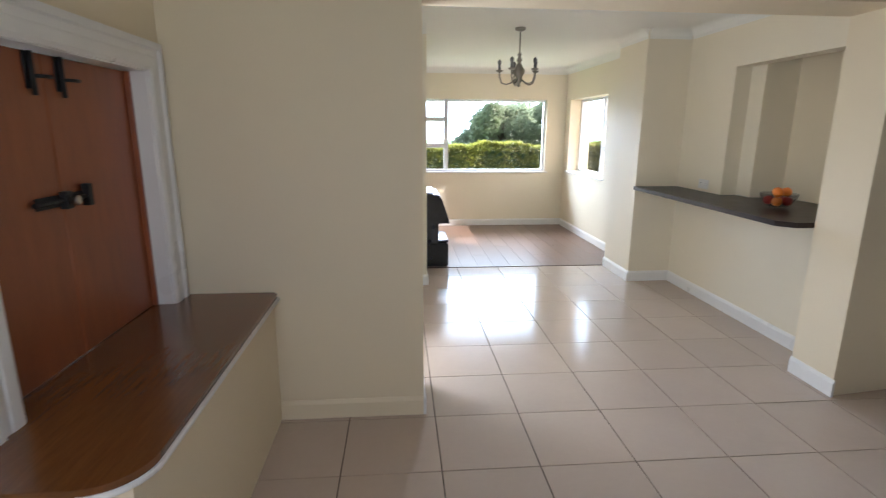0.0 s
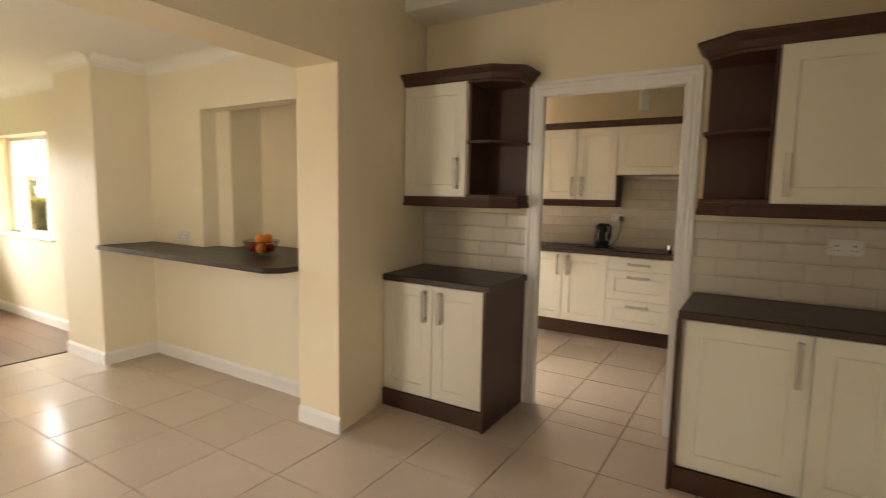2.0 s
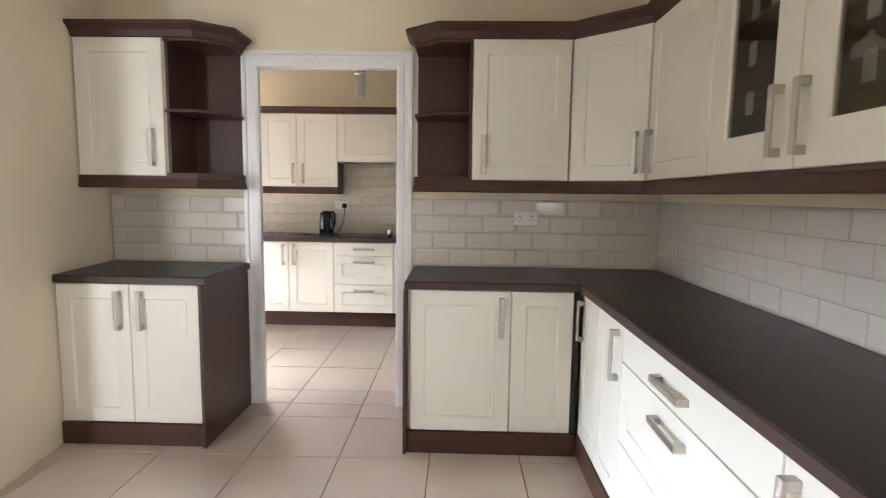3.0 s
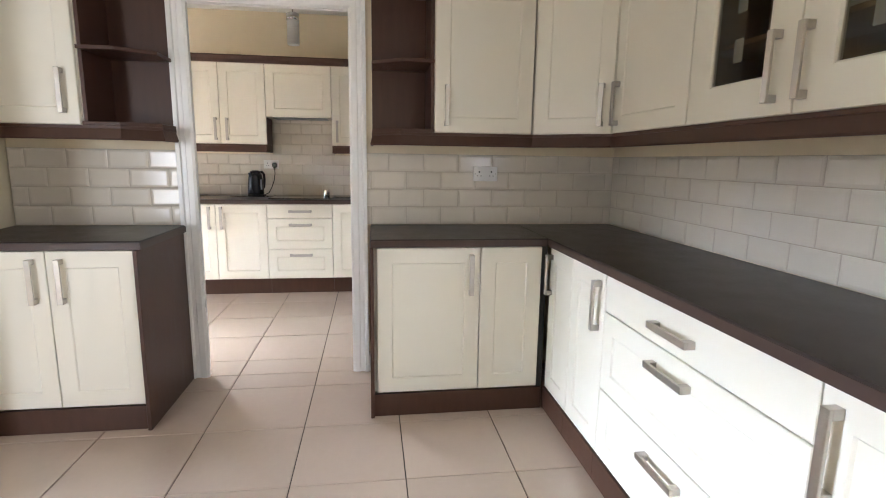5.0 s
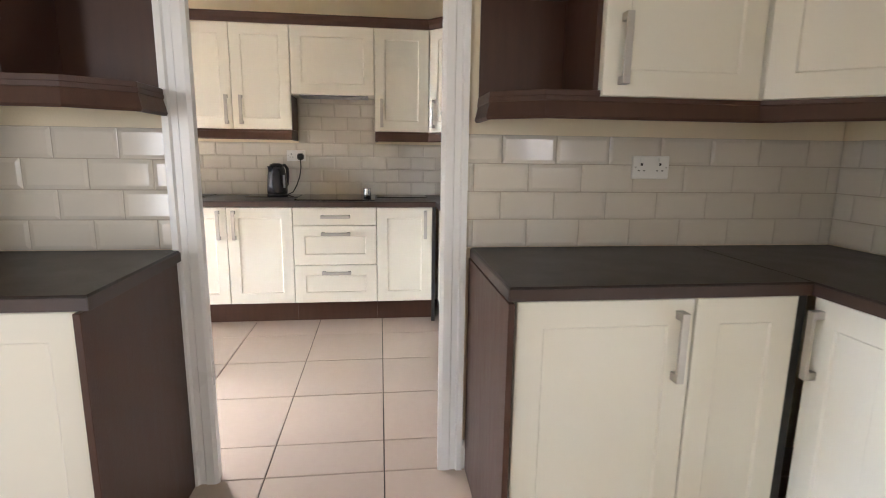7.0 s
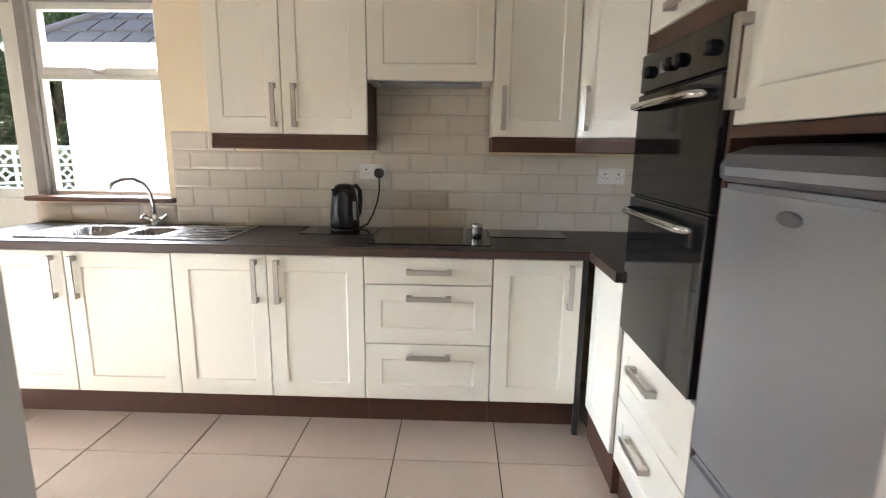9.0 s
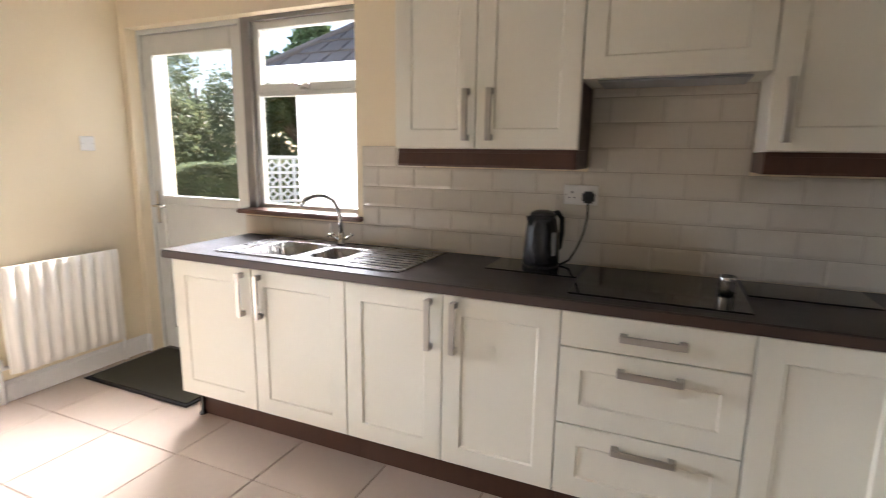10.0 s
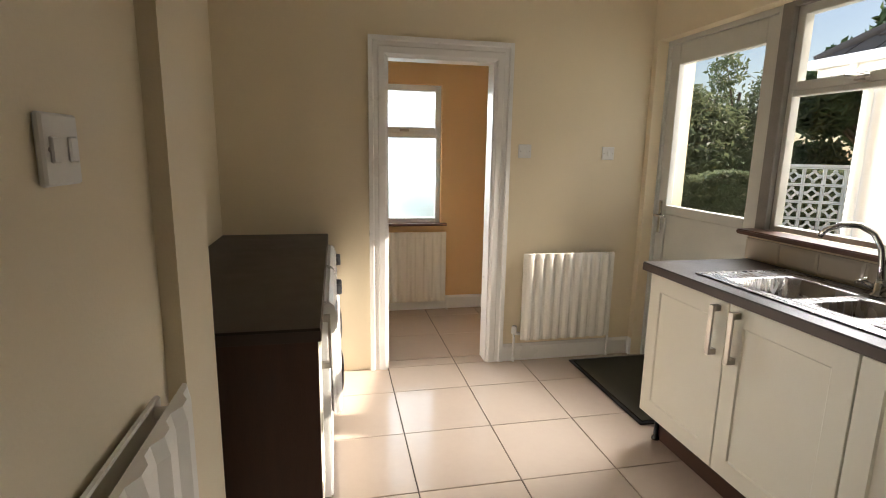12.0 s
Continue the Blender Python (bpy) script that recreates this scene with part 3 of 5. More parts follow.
def carcass(unit, w, d, z0, z1, material=None, open_front=False, shelves=()):
    """The board box of a unit behind its doors."""
    mt = material or DOOR_CREAM
    if not open_front:
        part("body", bx(0.001, w - 0.001, 0.022, d, z0, z1, 0.001), mt, unit)
        return
    bm = bmesh.new()
    t = 0.016
    for a in ((0.001, t, 0.022, d, z0, z1), (w - t, w - 0.001, 0.022, d, z0, z1), (t, w - t, d - 0.008, d, z0, z1), (t, w - t, 0.022, d - 0.008, z0, z0 + t), (t, w - t, 0.022, d - 0.008, z1 - t, z1)):
        box(bm, *a)
    part("body", bm, mt, unit)
    for z in shelves:
        part("shelf", bx(t, w - t, 0.04, d - 0.01, z, z + t, 0.001), mt, unit)


def plinth(unit, w, z, back=0.0, u0=0.0):
    part("plinth", bx(u0, w, back + 0.004, back + 0.02, 0.0, z, 0.001), BROWN, unit, "dark walnut plinth")


DZ0, DZ1 = 0.118, 0.866
FX = 3.85
# base unit beside the wide opening
b1 = unit_at("base_cabinet", "cream two-door base cabinet with dark walnut end panel", FX, 3.343, -90, "kitchen base cabinets")
carcass(b1, 0.768, 0.565, DZ0, 0.868)
leaf_on(b1, "door", 0.0, 0.389, DZ0, DZ1, (0.333, 0.728))
leaf_on(b1, "door", 0.389, 0.768, DZ0, DZ1, (0.451, 0.728))
plinth(b1, 0.768, DZ0 - 0.002, -0.018)
part("end_panel", bx(0.769, 0.787, -0.035, 0.572, 0.0, 0.869, 0.0015), BROWN, b1, "dark walnut end panel")
# base unit on the other side of the doorway, in the corner
b2 = unit_at("base_cabinet", "cream two-door corner base cabinet with dark walnut end panel", FX, 1.505, -90, "kitchen base cabinets")
part("end_panel", bx(-0.018, 0.0, -0.035, 0.572, 0.0, 0.869, 0.0015), BROWN, b2, "dark walnut end panel")
carcass(b2, 0.84, 0.565, DZ0, 0.868)
leaf_on(b2, "door", 0.012, 0.53, DZ0, DZ1, (0.482, 0.728))
leaf_on(b2, "door", 0.53, 0.848, DZ0, DZ1)
plinth(b2, 0.87, DZ0 - 0.002, -0.018)
# black strip drawn in for the shaded gap between the two runs
part("corner_shade_strip", bx(0.849, 0.875, 0.004, 0.03, 0.0, 0.867), UNDER_DARK, b2)
# long run under the south wall
FY = 0.615


def run_unit(x_left, w, label):
    return unit_at("base_cabinet", label, x_left, FY, 180, "kitchen base cabinets")


r1 = run_unit(3.845, 0.295, "narrow cream corner base cabinet door")
carcass(r1, 0.295, 0.57, DZ0, 0.868)
leaf_on(r1, "door", 0.0, 0.295, DZ0, DZ1, (0.032, 0.728))
plinth(r1, 0.295, DZ0 - 0.002, -0.012)
r2 = run_unit(3.55, 0.335, "cream single-door base cabinet")
carcass(r2, 0.335, 0.57, DZ0, 0.868)
leaf_on(r2, "door", 0.0, 0.335, DZ0, DZ1, (0.285, 0.728))
plinth(r2, 0.335, DZ0 - 0.002, -0.012)
r3 = run_unit(3.215, 0.965, "cream three-drawer base cabinet with brushed handles")
carcass(r3, 0.965, 0.57, DZ0, 0.868)
for k, (z0, z1, zh) in enumerate(((0.718, DZ1, 0.785), (0.402, 0.718, 0.652), (DZ0, 0.402, 0.33))):
    leaf_on(r3, "drawer_plain" if k == 0 else "drawer", 0.0, 0.965, z0, z1, (0.46, zh))
plinth(r3, 0.965, DZ0 - 0.002, -0.012)
r4 = run_unit(2.25, 0.85, "cream two-door base cabinet in the long run")
carcass(r4, 0.85, 0.57, DZ0, 0.868)
leaf_on(r4, "door", 0.0, 0.425, DZ0, DZ1, (0.045, 0.728))
leaf_on(r4, "door", 0.425, 0.85, DZ0, DZ1, (0.80, 0.728))
plinth(r4, 0.85, DZ0 - 0.002, -0.012)
part("end_panel", bx(0.851, 0.869, -0.02, 0.57, 0.0, 0.869, 0.0015), BROWN, r4)


def worktop(name_label, outline, strips, z0=0.87, z1=0.91):
    """A worktop: one slab, and thin edging strips (x0, x1, y0, y1) on its open edges."""
    un = thing("worktop", name_label, "worktop")
    part("slab", outline if isinstance(outline, bmesh.types.BMesh) else prism(outline, z0, z1, 0.005), WORKTOP, un)
    for a in strips:
        part("edge_strip", bx(*a, z0 + 0.001, z1 - 0.007, 0.0004), EDGE, un, "dark brown edging strip")
    return un


def rect(x0, x1, y0, y1):
    return [(x0, y0), (x1, y0), (x1, y1), (x0, y1)]


worktop("dark laminate worktop on a short base cabinet", [(3.832, 2.545), (4.418, 2.545), (4.418, 3.414), (3.832, 3.340)], [(3.830, 3.8318, 2.545, 3.338), (3.832, 4.417, 2.5432, 2.5448)])
worktop("dark laminate worktop beside the doorway", rect(3.832, 4.418, 0.6365, 1.518), [(3.830, 3.8318, 0.64, 1.518), (3.832, 4.417, 1.5182, 1.52)])
worktop("long dark laminate worktop under glazed wall cabinets", rect(1.38, 4.418, 0.042, 0.635), [(1.38, 3.829, 0.6352, 0.637)])

# ---- wall cabinets ----
UZ0, UZ1 = 1.43, 2.175


def moulding(name, parent, path, z0, z1, out0, out1):
    """A board moulding along a plan path, leaning from out0 to out1 off the path's right-hand side."""
    def offset(o):
        res = []
        for i, p in enumerate(path):
            a = Vector(path[max(i - 1, 0)])
            b = Vector(path[min(i + 1, len(path) - 1)])
            p = Vector(p)
            n1 = (p - a).normalized() if i else (b - p).normalized()
            n2 = (b - p).normalized() if i < len(path) - 1 else n1
            t = n1 + n2
            nrm = Vector((t.y, -t.x)).normalized()
            k = max(0.5, abs(nrm.dot(Vector((n1.y, -n1.x)))))
            res.append((p.x + nrm.x * o / k, p.y + nrm.y * o / k))
        return res
    h = z1 - z0
    prof = [(out0 - 0.012, z0), (out0, z0), (out0 + 0.004, z0 + h * 0.12), (out0 + 0.3 * (out1 - out0), z0 + h * 0.45), (out1 - 0.003, z0 + h * 0.78), (out1, z0 + h * 0.8), (out1, z1), (out0 - 0.012, z1)]
    cols = [offset(o) for o, z in prof]
    loops = [[(cols[j][i][0], cols[j][i][1], prof[j][1]) for j in range(len(prof))] for i in range(len(path))]
    return part(name, rings(bmesh.new(), loops), BROWN, parent, "dark walnut moulding")


def open_end(label, yjoin, yend, group):
    """Open dark shelves with a clipped front corner that end a row of wall cabinets. The plan is in world metres."""
    s = 1 if yend > yjoin else -1
    f, bk = 4.112, 4.418
    plan = [(bk, yjoin), (f, yjoin), (f, yend - s * 0.15), (4.22, yend), (bk, yend)]
    un = thing("corner_shelf_unit", label, "shelf unit", Matrix.Identity(4), group)
    for nm, z0, z1 in (("bottom_board", UZ0, UZ0 + 0.018), ("shelf", 1.778, 1.796), ("top_board", UZ1 - 0.018, UZ1)):
        part(nm, prism(plan, z0, z1, 0.002), BROWN, un)
    part("side_panel", bx(f + 0.02, bk, yjoin, yjoin + s * 0.016, UZ0 + 0.0185, UZ1 - 0.0185), BROWN, un)
    part("back_panel", bx(bk - 0.01, bk - 0.001, yjoin + s * 0.017, yend - s * 0.002, UZ0 + 0.0185, UZ1 - 0.0185), BROWN, un)
    return un


u1 = open_end("dark walnut open corner shelves ending the wall cabinet", 2.872, 2.555, "open corner shelves")
u2 = open_end("dark walnut open corner shelves beside the doorway", 1.185, 1.505, "open corner shelves")
w1 = unit_at("wall_cabinet", "cream single-door wall cabinet with dark cornice", 4.11, 3.370, -90, "kitchen wall cabinets")
carcass(w1, 0.497, 0.308, UZ0, UZ1)
leaf_on(w1, "door", 0.0, 0.492, UZ0, UZ1, (0.425, 1.585))
w2 = unit_at("wall_cabinet", "cream single-door wall cabinet beside open shelves", 4.11, 1.184, -90, "kitchen wall cabinets")
carcass(w2, 0.52, 0.308, UZ0, UZ1)
leaf_on(w2, "door", 0.0, 0.525, UZ0, UZ1, (0.062, 1.567))
# diagonal corner cabinet
wc = thing("corner_wall_cabinet", "cream diagonal corner wall cabinet with one door", "cabinet", pose(4.108, 0.655, 0, 0, 0, -130.4), "kitchen wall cabinets")
body = prism([(4.13, 0.652), (4.418, 0.652), (4.418, 0.042), (3.845, 0.042), (3.845, 0.345)], UZ0, UZ1)
body.transform(pose(4.108, 0.655, 0, 0, 0, -130.4).inverted())
part("body", body, DOOR_CREAM, wc)
leaf_on(wc, "door", 0.003, 0.415, UZ0, UZ1, (0.36, 1.567))
wb1 = thing("wall_cabinet", "cream wall cabinet beside the corner", "cabinet", pose(3.838, 0.335, 0, 0, 0, 180), "kitchen wall cabinets")
carcass(wb1, 0.60, 0.293, UZ0, UZ1)
leaf_on(wb1, "door", 0.0, 0.60, UZ0, UZ1, (0.04, 1.567))
wb2 = thing("glazed_wall_cabinet", "cream glazed two-door wall cabinet with china inside", "cabinet", pose(3.237, 0.335, 0, 0, 0, 180), "kitchen wall cabinets")
carcass(wb2, 0.99, 0.293, UZ0, UZ1, CABINET_INSIDE, True, (1.675, 1.93))
leaf_on(wb2, "glass", 0.0, 0.497, UZ0, UZ1, (0.425, 1.57))
leaf_on(wb2, "glass", 0.497, 0.99, UZ0, UZ1, (0.535, 1.57))
wb3 = thing("wall_cabinet", "cream two-door wall cabinet ending the row", "cabinet", pose(2.246, 0.335, 0, 0, 0, 180), "kitchen wall cabinets")
carcass(wb3, 0.85, 0.293, UZ0, UZ1)
leaf_on(wb3, "door", 0.0, 0.425, UZ0, UZ1, (0.375, 1.57))
leaf_on(wb3, "door", 0.425, 0.85, UZ0, UZ1, (0.475, 1.57))
corn1 = thing("cornice", "dark walnut cornice and light pelmet on wall cabinets", "cornice", group="cabinet mouldings")
p = [(4.418, 2.553), (4.22, 2.553), (4.108, 2.703), (4.108, 3.374)]
moulding("cornice_board", corn1, p[::-1], 2.176, 2.25, 0.002, 0.05)
moulding("pelmet_board", corn1, p[::-1], 1.362, 1.4295, 0.004, 0.0)
corn2 = thing("cornice", "long dark walnut cornice and pelmet turning the corner", "cornice", group="cabinet mouldings")
p = [(4.418, 1.507), (4.22, 1.507), (4.108, 1.357), (4.108, 0.655), (3.838, 0.335), (1.39, 0.335)]
moulding("cornice_board", corn2, p, 2.176, 2.25, 0.002, 0.05)
moulding("pelmet_board", corn2, p, 1.362, 1.4295, 0.004, 0.0)

# ---- utility room cabinets ----
VX = 6.275
VZ0, VZ1 = 0.163, 0.866


def v_unit(y_left, w, label, top=0.868):
    un = unit_at("base_cabinet", label, VX, y_left, -90, "utility base cabinets")
    carcass(un, w, 0.58, VZ0, top)
    part("plinth", bx(0.0, w, 0.10, 0.118, 0.0, VZ0 - 0.002, 0.001), BROWN, un, "dark walnut plinth")
    return un


v1 = v_unit(4.385, 1.015, "cream two-door sink base cabinet", 0.70)
leaf_on(v1, "door", 0.0, 0.505, VZ0, VZ1, (0.452, 0.74))
leaf_on(v1, "door", 0.505, 1.015, VZ0, VZ1, (0.556, 0.74))
part("foot", lathe([(0.02, 0.0), (0.02, 0.01), (0.012, 0.02), (0.012, 0.16)], 10, (0.03, 0.09)), BLACK_PLASTIC, v1)
v2 = v_unit(3.369, 0.897, "cream two-door base cabinet")
leaf_on(v2, "door", 0.0, 0.447, VZ0, VZ1, (0.394, 0.74))
leaf_on(v2, "door", 0.447, 0.897, VZ0, VZ1, (0.498, 0.74))
v3 = v_unit(2.471, 0.591, "cream three-drawer base cabinet under the hob")
for k, (z0, z1, zh) in enumerate(((0.735, VZ1, 0.80), (0.446, 0.735, 0.675), (VZ0, 0.446, 0.389))):
    leaf_on(v3, "drawer_plain" if k == 0 else "drawer", 0.0, 0.591, z0, z1, (0.30, zh))
v4 = v_unit(1.879, 0.43, "cream single-door corner base cabinet")
leaf_on(v4, "door", 0.0, 0.405, VZ0, VZ1, (0.352, 0.74))
# black strip drawn in for the shaded corner gap
part("corner_shade_strip", bx(0.406, 0.43, 0.003, 0.03, 0.0, 0.866), UNDER_DARK, v4)
v5 = unit_at("base_cabinet", "cream corner return base cabinet beside the oven tower", 6.262, 1.425, 180, "utility base cabinets")
carcass(v5, 0.39, 0.58, VZ0, 0.868)
leaf_on(v5, "door", 0.0, 0.388, VZ0, VZ1)
part("plinth", bx(0.0, 0.39, 0.02, 0.038, 0.0, VZ0 - 0.002), BROWN, v5, "dark walnut plinth")
wt = bmesh.new()
for a in ((6.256, 6.385, 1.452, 4.43), (6.735, 6.848, 0.812, 4.43), (6.385, 6.735, 4.06, 4.43), (6.385, 6.735, 0.812, 3.50), (5.873, 6.385, 0.812, 1.452)):
    box(wt, *a, 0.87, 0.91)
bmesh.ops.remove_doubles(wt, verts=wt.verts, dist=1e-5)
worktop("long dark laminate worktop with sink and hob", wt, [(6.2542, 6.2558, 1.4535, 4.43), (6.256, 6.848, 4.4302, 4.432), (5.873, 6.254, 1.4522, 1.454)])
# wall cabinets
QX = 6.56
QZ0, QZ1 = 1.412, 2.15


def q_unit(y_left, w, label, z0=QZ0):
    un = unit_at("wall_cabinet", label, QX, y_left, -90, "utility wall cabinets")
    carcass(un, w, 0.288, z0, QZ1)
    return un


q1 = q_unit(3.285, 0.79, "cream two-door wall cabinet by the window")
leaf_on(q1, "door", 0.0, 0.372, QZ0, QZ1, (0.335, 1.548))
leaf_on(q1, "door", 0.372, 0.79, QZ0, QZ1, (0.437, 1.548))
q2 = q_unit(2.494, 0.606, "short cream cabinet over the hob hiding the extractor", 1.672)
leaf_on(q2, "door", 0.0, 0.606, 1.668, QZ1)
q3 = q_unit(1.887, 0.406, "cream single-door wall cabinet by the corner")
leaf_on(q3, "door", 0.0, 0.406, QZ0, QZ1, (0.052, 1.545))
part("extractor_grille", bx(0.05, 0.556, 0.05, 0.26, 1.662, 1.671, 0.002), FRIDGE_SILVER, q2)
qc = thing("corner_wall_cabinet", "cream diagonal corner wall cabinet in the utility room", "cabinet", pose(6.558, 1.48, 0, 0, 0, -135), "utility wall cabinets")
body = prism([(6.58, 1.477), (6.848, 1.477), (6.848, 0.812), (6.24, 0.812), (6.24, 1.19), (6.27, 1.19)], QZ0, QZ1)
body.transform(pose(6.558, 1.48, 0, 0, 0, -135).inverted())
part("body", body, DOOR_CREAM, qc)
leaf_on(qc, "door", 0.003, 0.40, QZ0, QZ1, (0.05, 1.545))
q5 = thing("wall_cabinet", "cream wall cabinet beside the oven tower", "cabinet", pose(6.238, 1.175, 0, 0, 0, 180), "utility wall cabinets")
carcass(q5, 0.366, 0.36, QZ0, QZ1)
leaf_on(q5, "door", 0.0, 0.366, QZ0, QZ1)
corn3 = thing("cornice", "dark walnut cornice and pelmet on utility wall cabinets", "cornice", group="cabinet mouldings")
p = [(QX - 0.002, 3.285), (QX - 0.002, 1.48), (6.24, 1.178), (5.875, 1.178)]
moulding("cornice_board", corn3, p, 2.151, 2.215, 0.002, 0.035)
for seg in ([(QX, 3.27), (QX, 2.497)], [(QX, 1.885), (QX, 1.48), (6.24, 1.178), (5.875, 1.178)]):
    moulding("pelmet_board", corn3, seg, 1.338, 1.4115, 0.0, -0.004)
part("pelmet_return", bx(QX, 6.847, 2.497, 2.513, 1.338, 1.4115), BROWN, corn3)
part("pelmet_return", bx(QX, 6.847, 1.867, 1.884, 1.338, 1.4115), BROWN, corn3)
part("hood_side_panel", bx(QX + 0.02, 6.847, 2.4945, 2.4958, 1.412, 1.664), BROWN, corn3)

# oven tower and fridge housing, facing the window end
OY = 1.41
tower = unit_at("oven_tower", "tall cream and walnut oven housing with two drawers", 5.872, OY, 180)
for u in (0.0, 0.602):
    part("side_panel", bx(u, u + 0.018, 0.0, 0.59, 0.0, 2.15, 0.0015), BROWN, tower, "dark walnut side panel")
part("body", bx(0.019, 0.601, 0.03, 0.58, 0.10, 0.70), BROWN, tower)
part("top_box", bx(0.019, 0.601, 0.03, 0.58, 1.70, 2.148), BROWN, tower)
part("back_panel", bx(0.019, 0.601, 0.572, 0.58, 0.701, 1.699), BROWN, tower)
leaf_on(tower, "drawer", 0.004, 0.616, 0.425, 0.698, (0.26, 0.60))
leaf_on(tower, "drawer", 0.004, 0.616, 0.15, 0.425, (0.26, 0.33))
leaf_on(tower, "drawer_plain", 0.004, 0.616, 1.735, 2.145, (0.31, 1.775))
part("rail", bx(0.019, 0.601, 0.004, 0.02, 1.672, 1.733, 0.001), BROWN, tower)
part("plinth", bx(0.0, 0.62, 0.03, 0.05, 0.0, 0.148), BROWN, tower)
oven = thing("double_oven", "black glass built-in double oven with steel bar handles", "oven", pose(5.872, OY, 0, 0, 0, 180))
part("housing", bx(0.022, 0.598, 0.03, 0.55, 0.704, 1.670), GREY_PLASTIC, oven)
part("control_panel", bx(0.022, 0.598, -0.018, 0.028, 1.545, 1.668, 0.004), BLACK_GLASS, oven)
top_door = part("oven_door", bx(0.022, 0.598, -0.022, 0.028, 1.205, 1.538, 0.004), BLACK_GLASS, oven)
low_door = part("oven_door", bx(0.022, 0.598, -0.022, 0.028, 0.708, 1.196, 0.004), BLACK_GLASS, oven)
for dr, z in ((top_door, 1.495), (low_door, 1.155)):
    hb = tube([(0.07, -0.02, z), (0.075, -0.05, z), (0.10, -0.062, z), (0.30, -0.066, z), (0.52, -0.062, z), (0.545, -0.05, z), (0.55, -0.02, z)], 0.011, 10)
    part("bar_handle", hb, CHROME, dr, "curved steel bar handle")
for u in (0.10, 0.27, 0.34, 0.52):
    kb = lathe([(0.020, 0.0), (0.019, 0.016), (0.014, 0.022)], 16)
    kb.transform(pose(u, -0.018, 1.605, 90))
    part("knob", kb, BLACK_PLASTIC, oven, "black control knob")
part("clock_display", bx(0.19, 0.235, -0.0195, -0.0175, 1.588, 1.622), GREY_PLASTIC, oven)
part("vent_strip", bx(0.03, 0.59, -0.010, 0.02, 1.1965, 1.2045), BLACK_PLASTIC, oven)
house = unit_at("fridge_housing", "walnut fridge housing with cream cabinet above", 5.25, OY, 180)
part("side_panel", bx(0.632, 0.65, 0.0, 0.59, 0.0, 2.15, 0.0015), BROWN, house)
part("rail", bx(0.0, 0.631, 0.0, 0.02, 1.386, 1.412, 0.001), BROWN, house)
part("body", bx(0.0, 0.631, 0.022, 0.58, 1.400, 2.148), BROWN, house)
leaf_on(house, "door", 0.0, 0.631, 1.413, 2.145, (0.032, 1.55))
fridge = thing("fridge", "silver freestanding fridge with grey curved top trim", "fridge", pose(5.25, OY, 0, 0, 0, 180))
part("body", bx(0.035, 0.60, 0.03, 0.57, 0.012, 1.335, 0.006), FRIDGE_SILVER, fridge)
for z0, z1 in ((0.02, 0.60), (0.607, 1.285)):
    part("door", bx(0.035, 0.60, -0.03, 0.027, z0, z1, 0.012), FRIDGE_SILVER, fridge, "silver fridge door")
cap = bmesh.new()
prof = [(-0.020, 1.288), (-0.032, 1.30), (-0.034, 1.325), (-0.020, 1.35), (0.03, 1.368), (0.12, 1.375), (0.5, 1.375), (0.5, 1.336), (0.06, 1.336), (0.06, 1.288)]
rings(cap, [[(u, y, z) for y, z in prof] for u in (0.035, 0.60)])
part("top_trim", cap, GREY_PLASTIC, fridge, "grey curved top trim")
part("trim_stripe", bx(0.06, 0.575, -0.0365, -0.033, 1.303, 1.322, 0.001), FRIDGE_SILVER, fridge)
bd = lathe([(0.030, 0.0), (0.028, 0.003), (0.02, 0.004)], 20)
bd.transform(Matrix.Diagonal((1.25, 0.5, 1, 1)))
bd.transform(pose(0.30, -0.03, 1.235, 90))
part("badge", bd, GREY_PLASTIC, fridge, "small dark oval badge")
for u in (0.07, 0.56):
    part("foot", lathe([(0.016, 0.0), (0.016, 0.013)], 10, (u, 0.08)), BLACK_PLASTIC, fridge)

# counter in the alcove with appliances under it
worktop("dark laminate worktop over the laundry appliances", rect(4.142, 4.748, 3.70, 5.438), [(4.7482, 4.750, 3.70, 5.437), (4.142, 4.748, 3.698, 3.6998)])
cu = unit_at("base_cabinet", "cream slim base cabinet with walnut end panel in the alcove", 4.735, 3.725, 90, "utility base cabinets")
part("end_panel", bx(-0.018, 0.0, -0.005, 0.585, 0.0, 0.869, 0.0015), BROWN, cu, "dark walnut end panel")
carcass(cu, 0.42, 0.58, 0.13, 0.868)
leaf_on(cu, "door", 0.0, 0.42, 0.13, VZ1, (0.37, 0.72))
part("plinth", bx(0.0, 0.42, 0.05, 0.068, 0.0, 0.128), BROWN, cu)


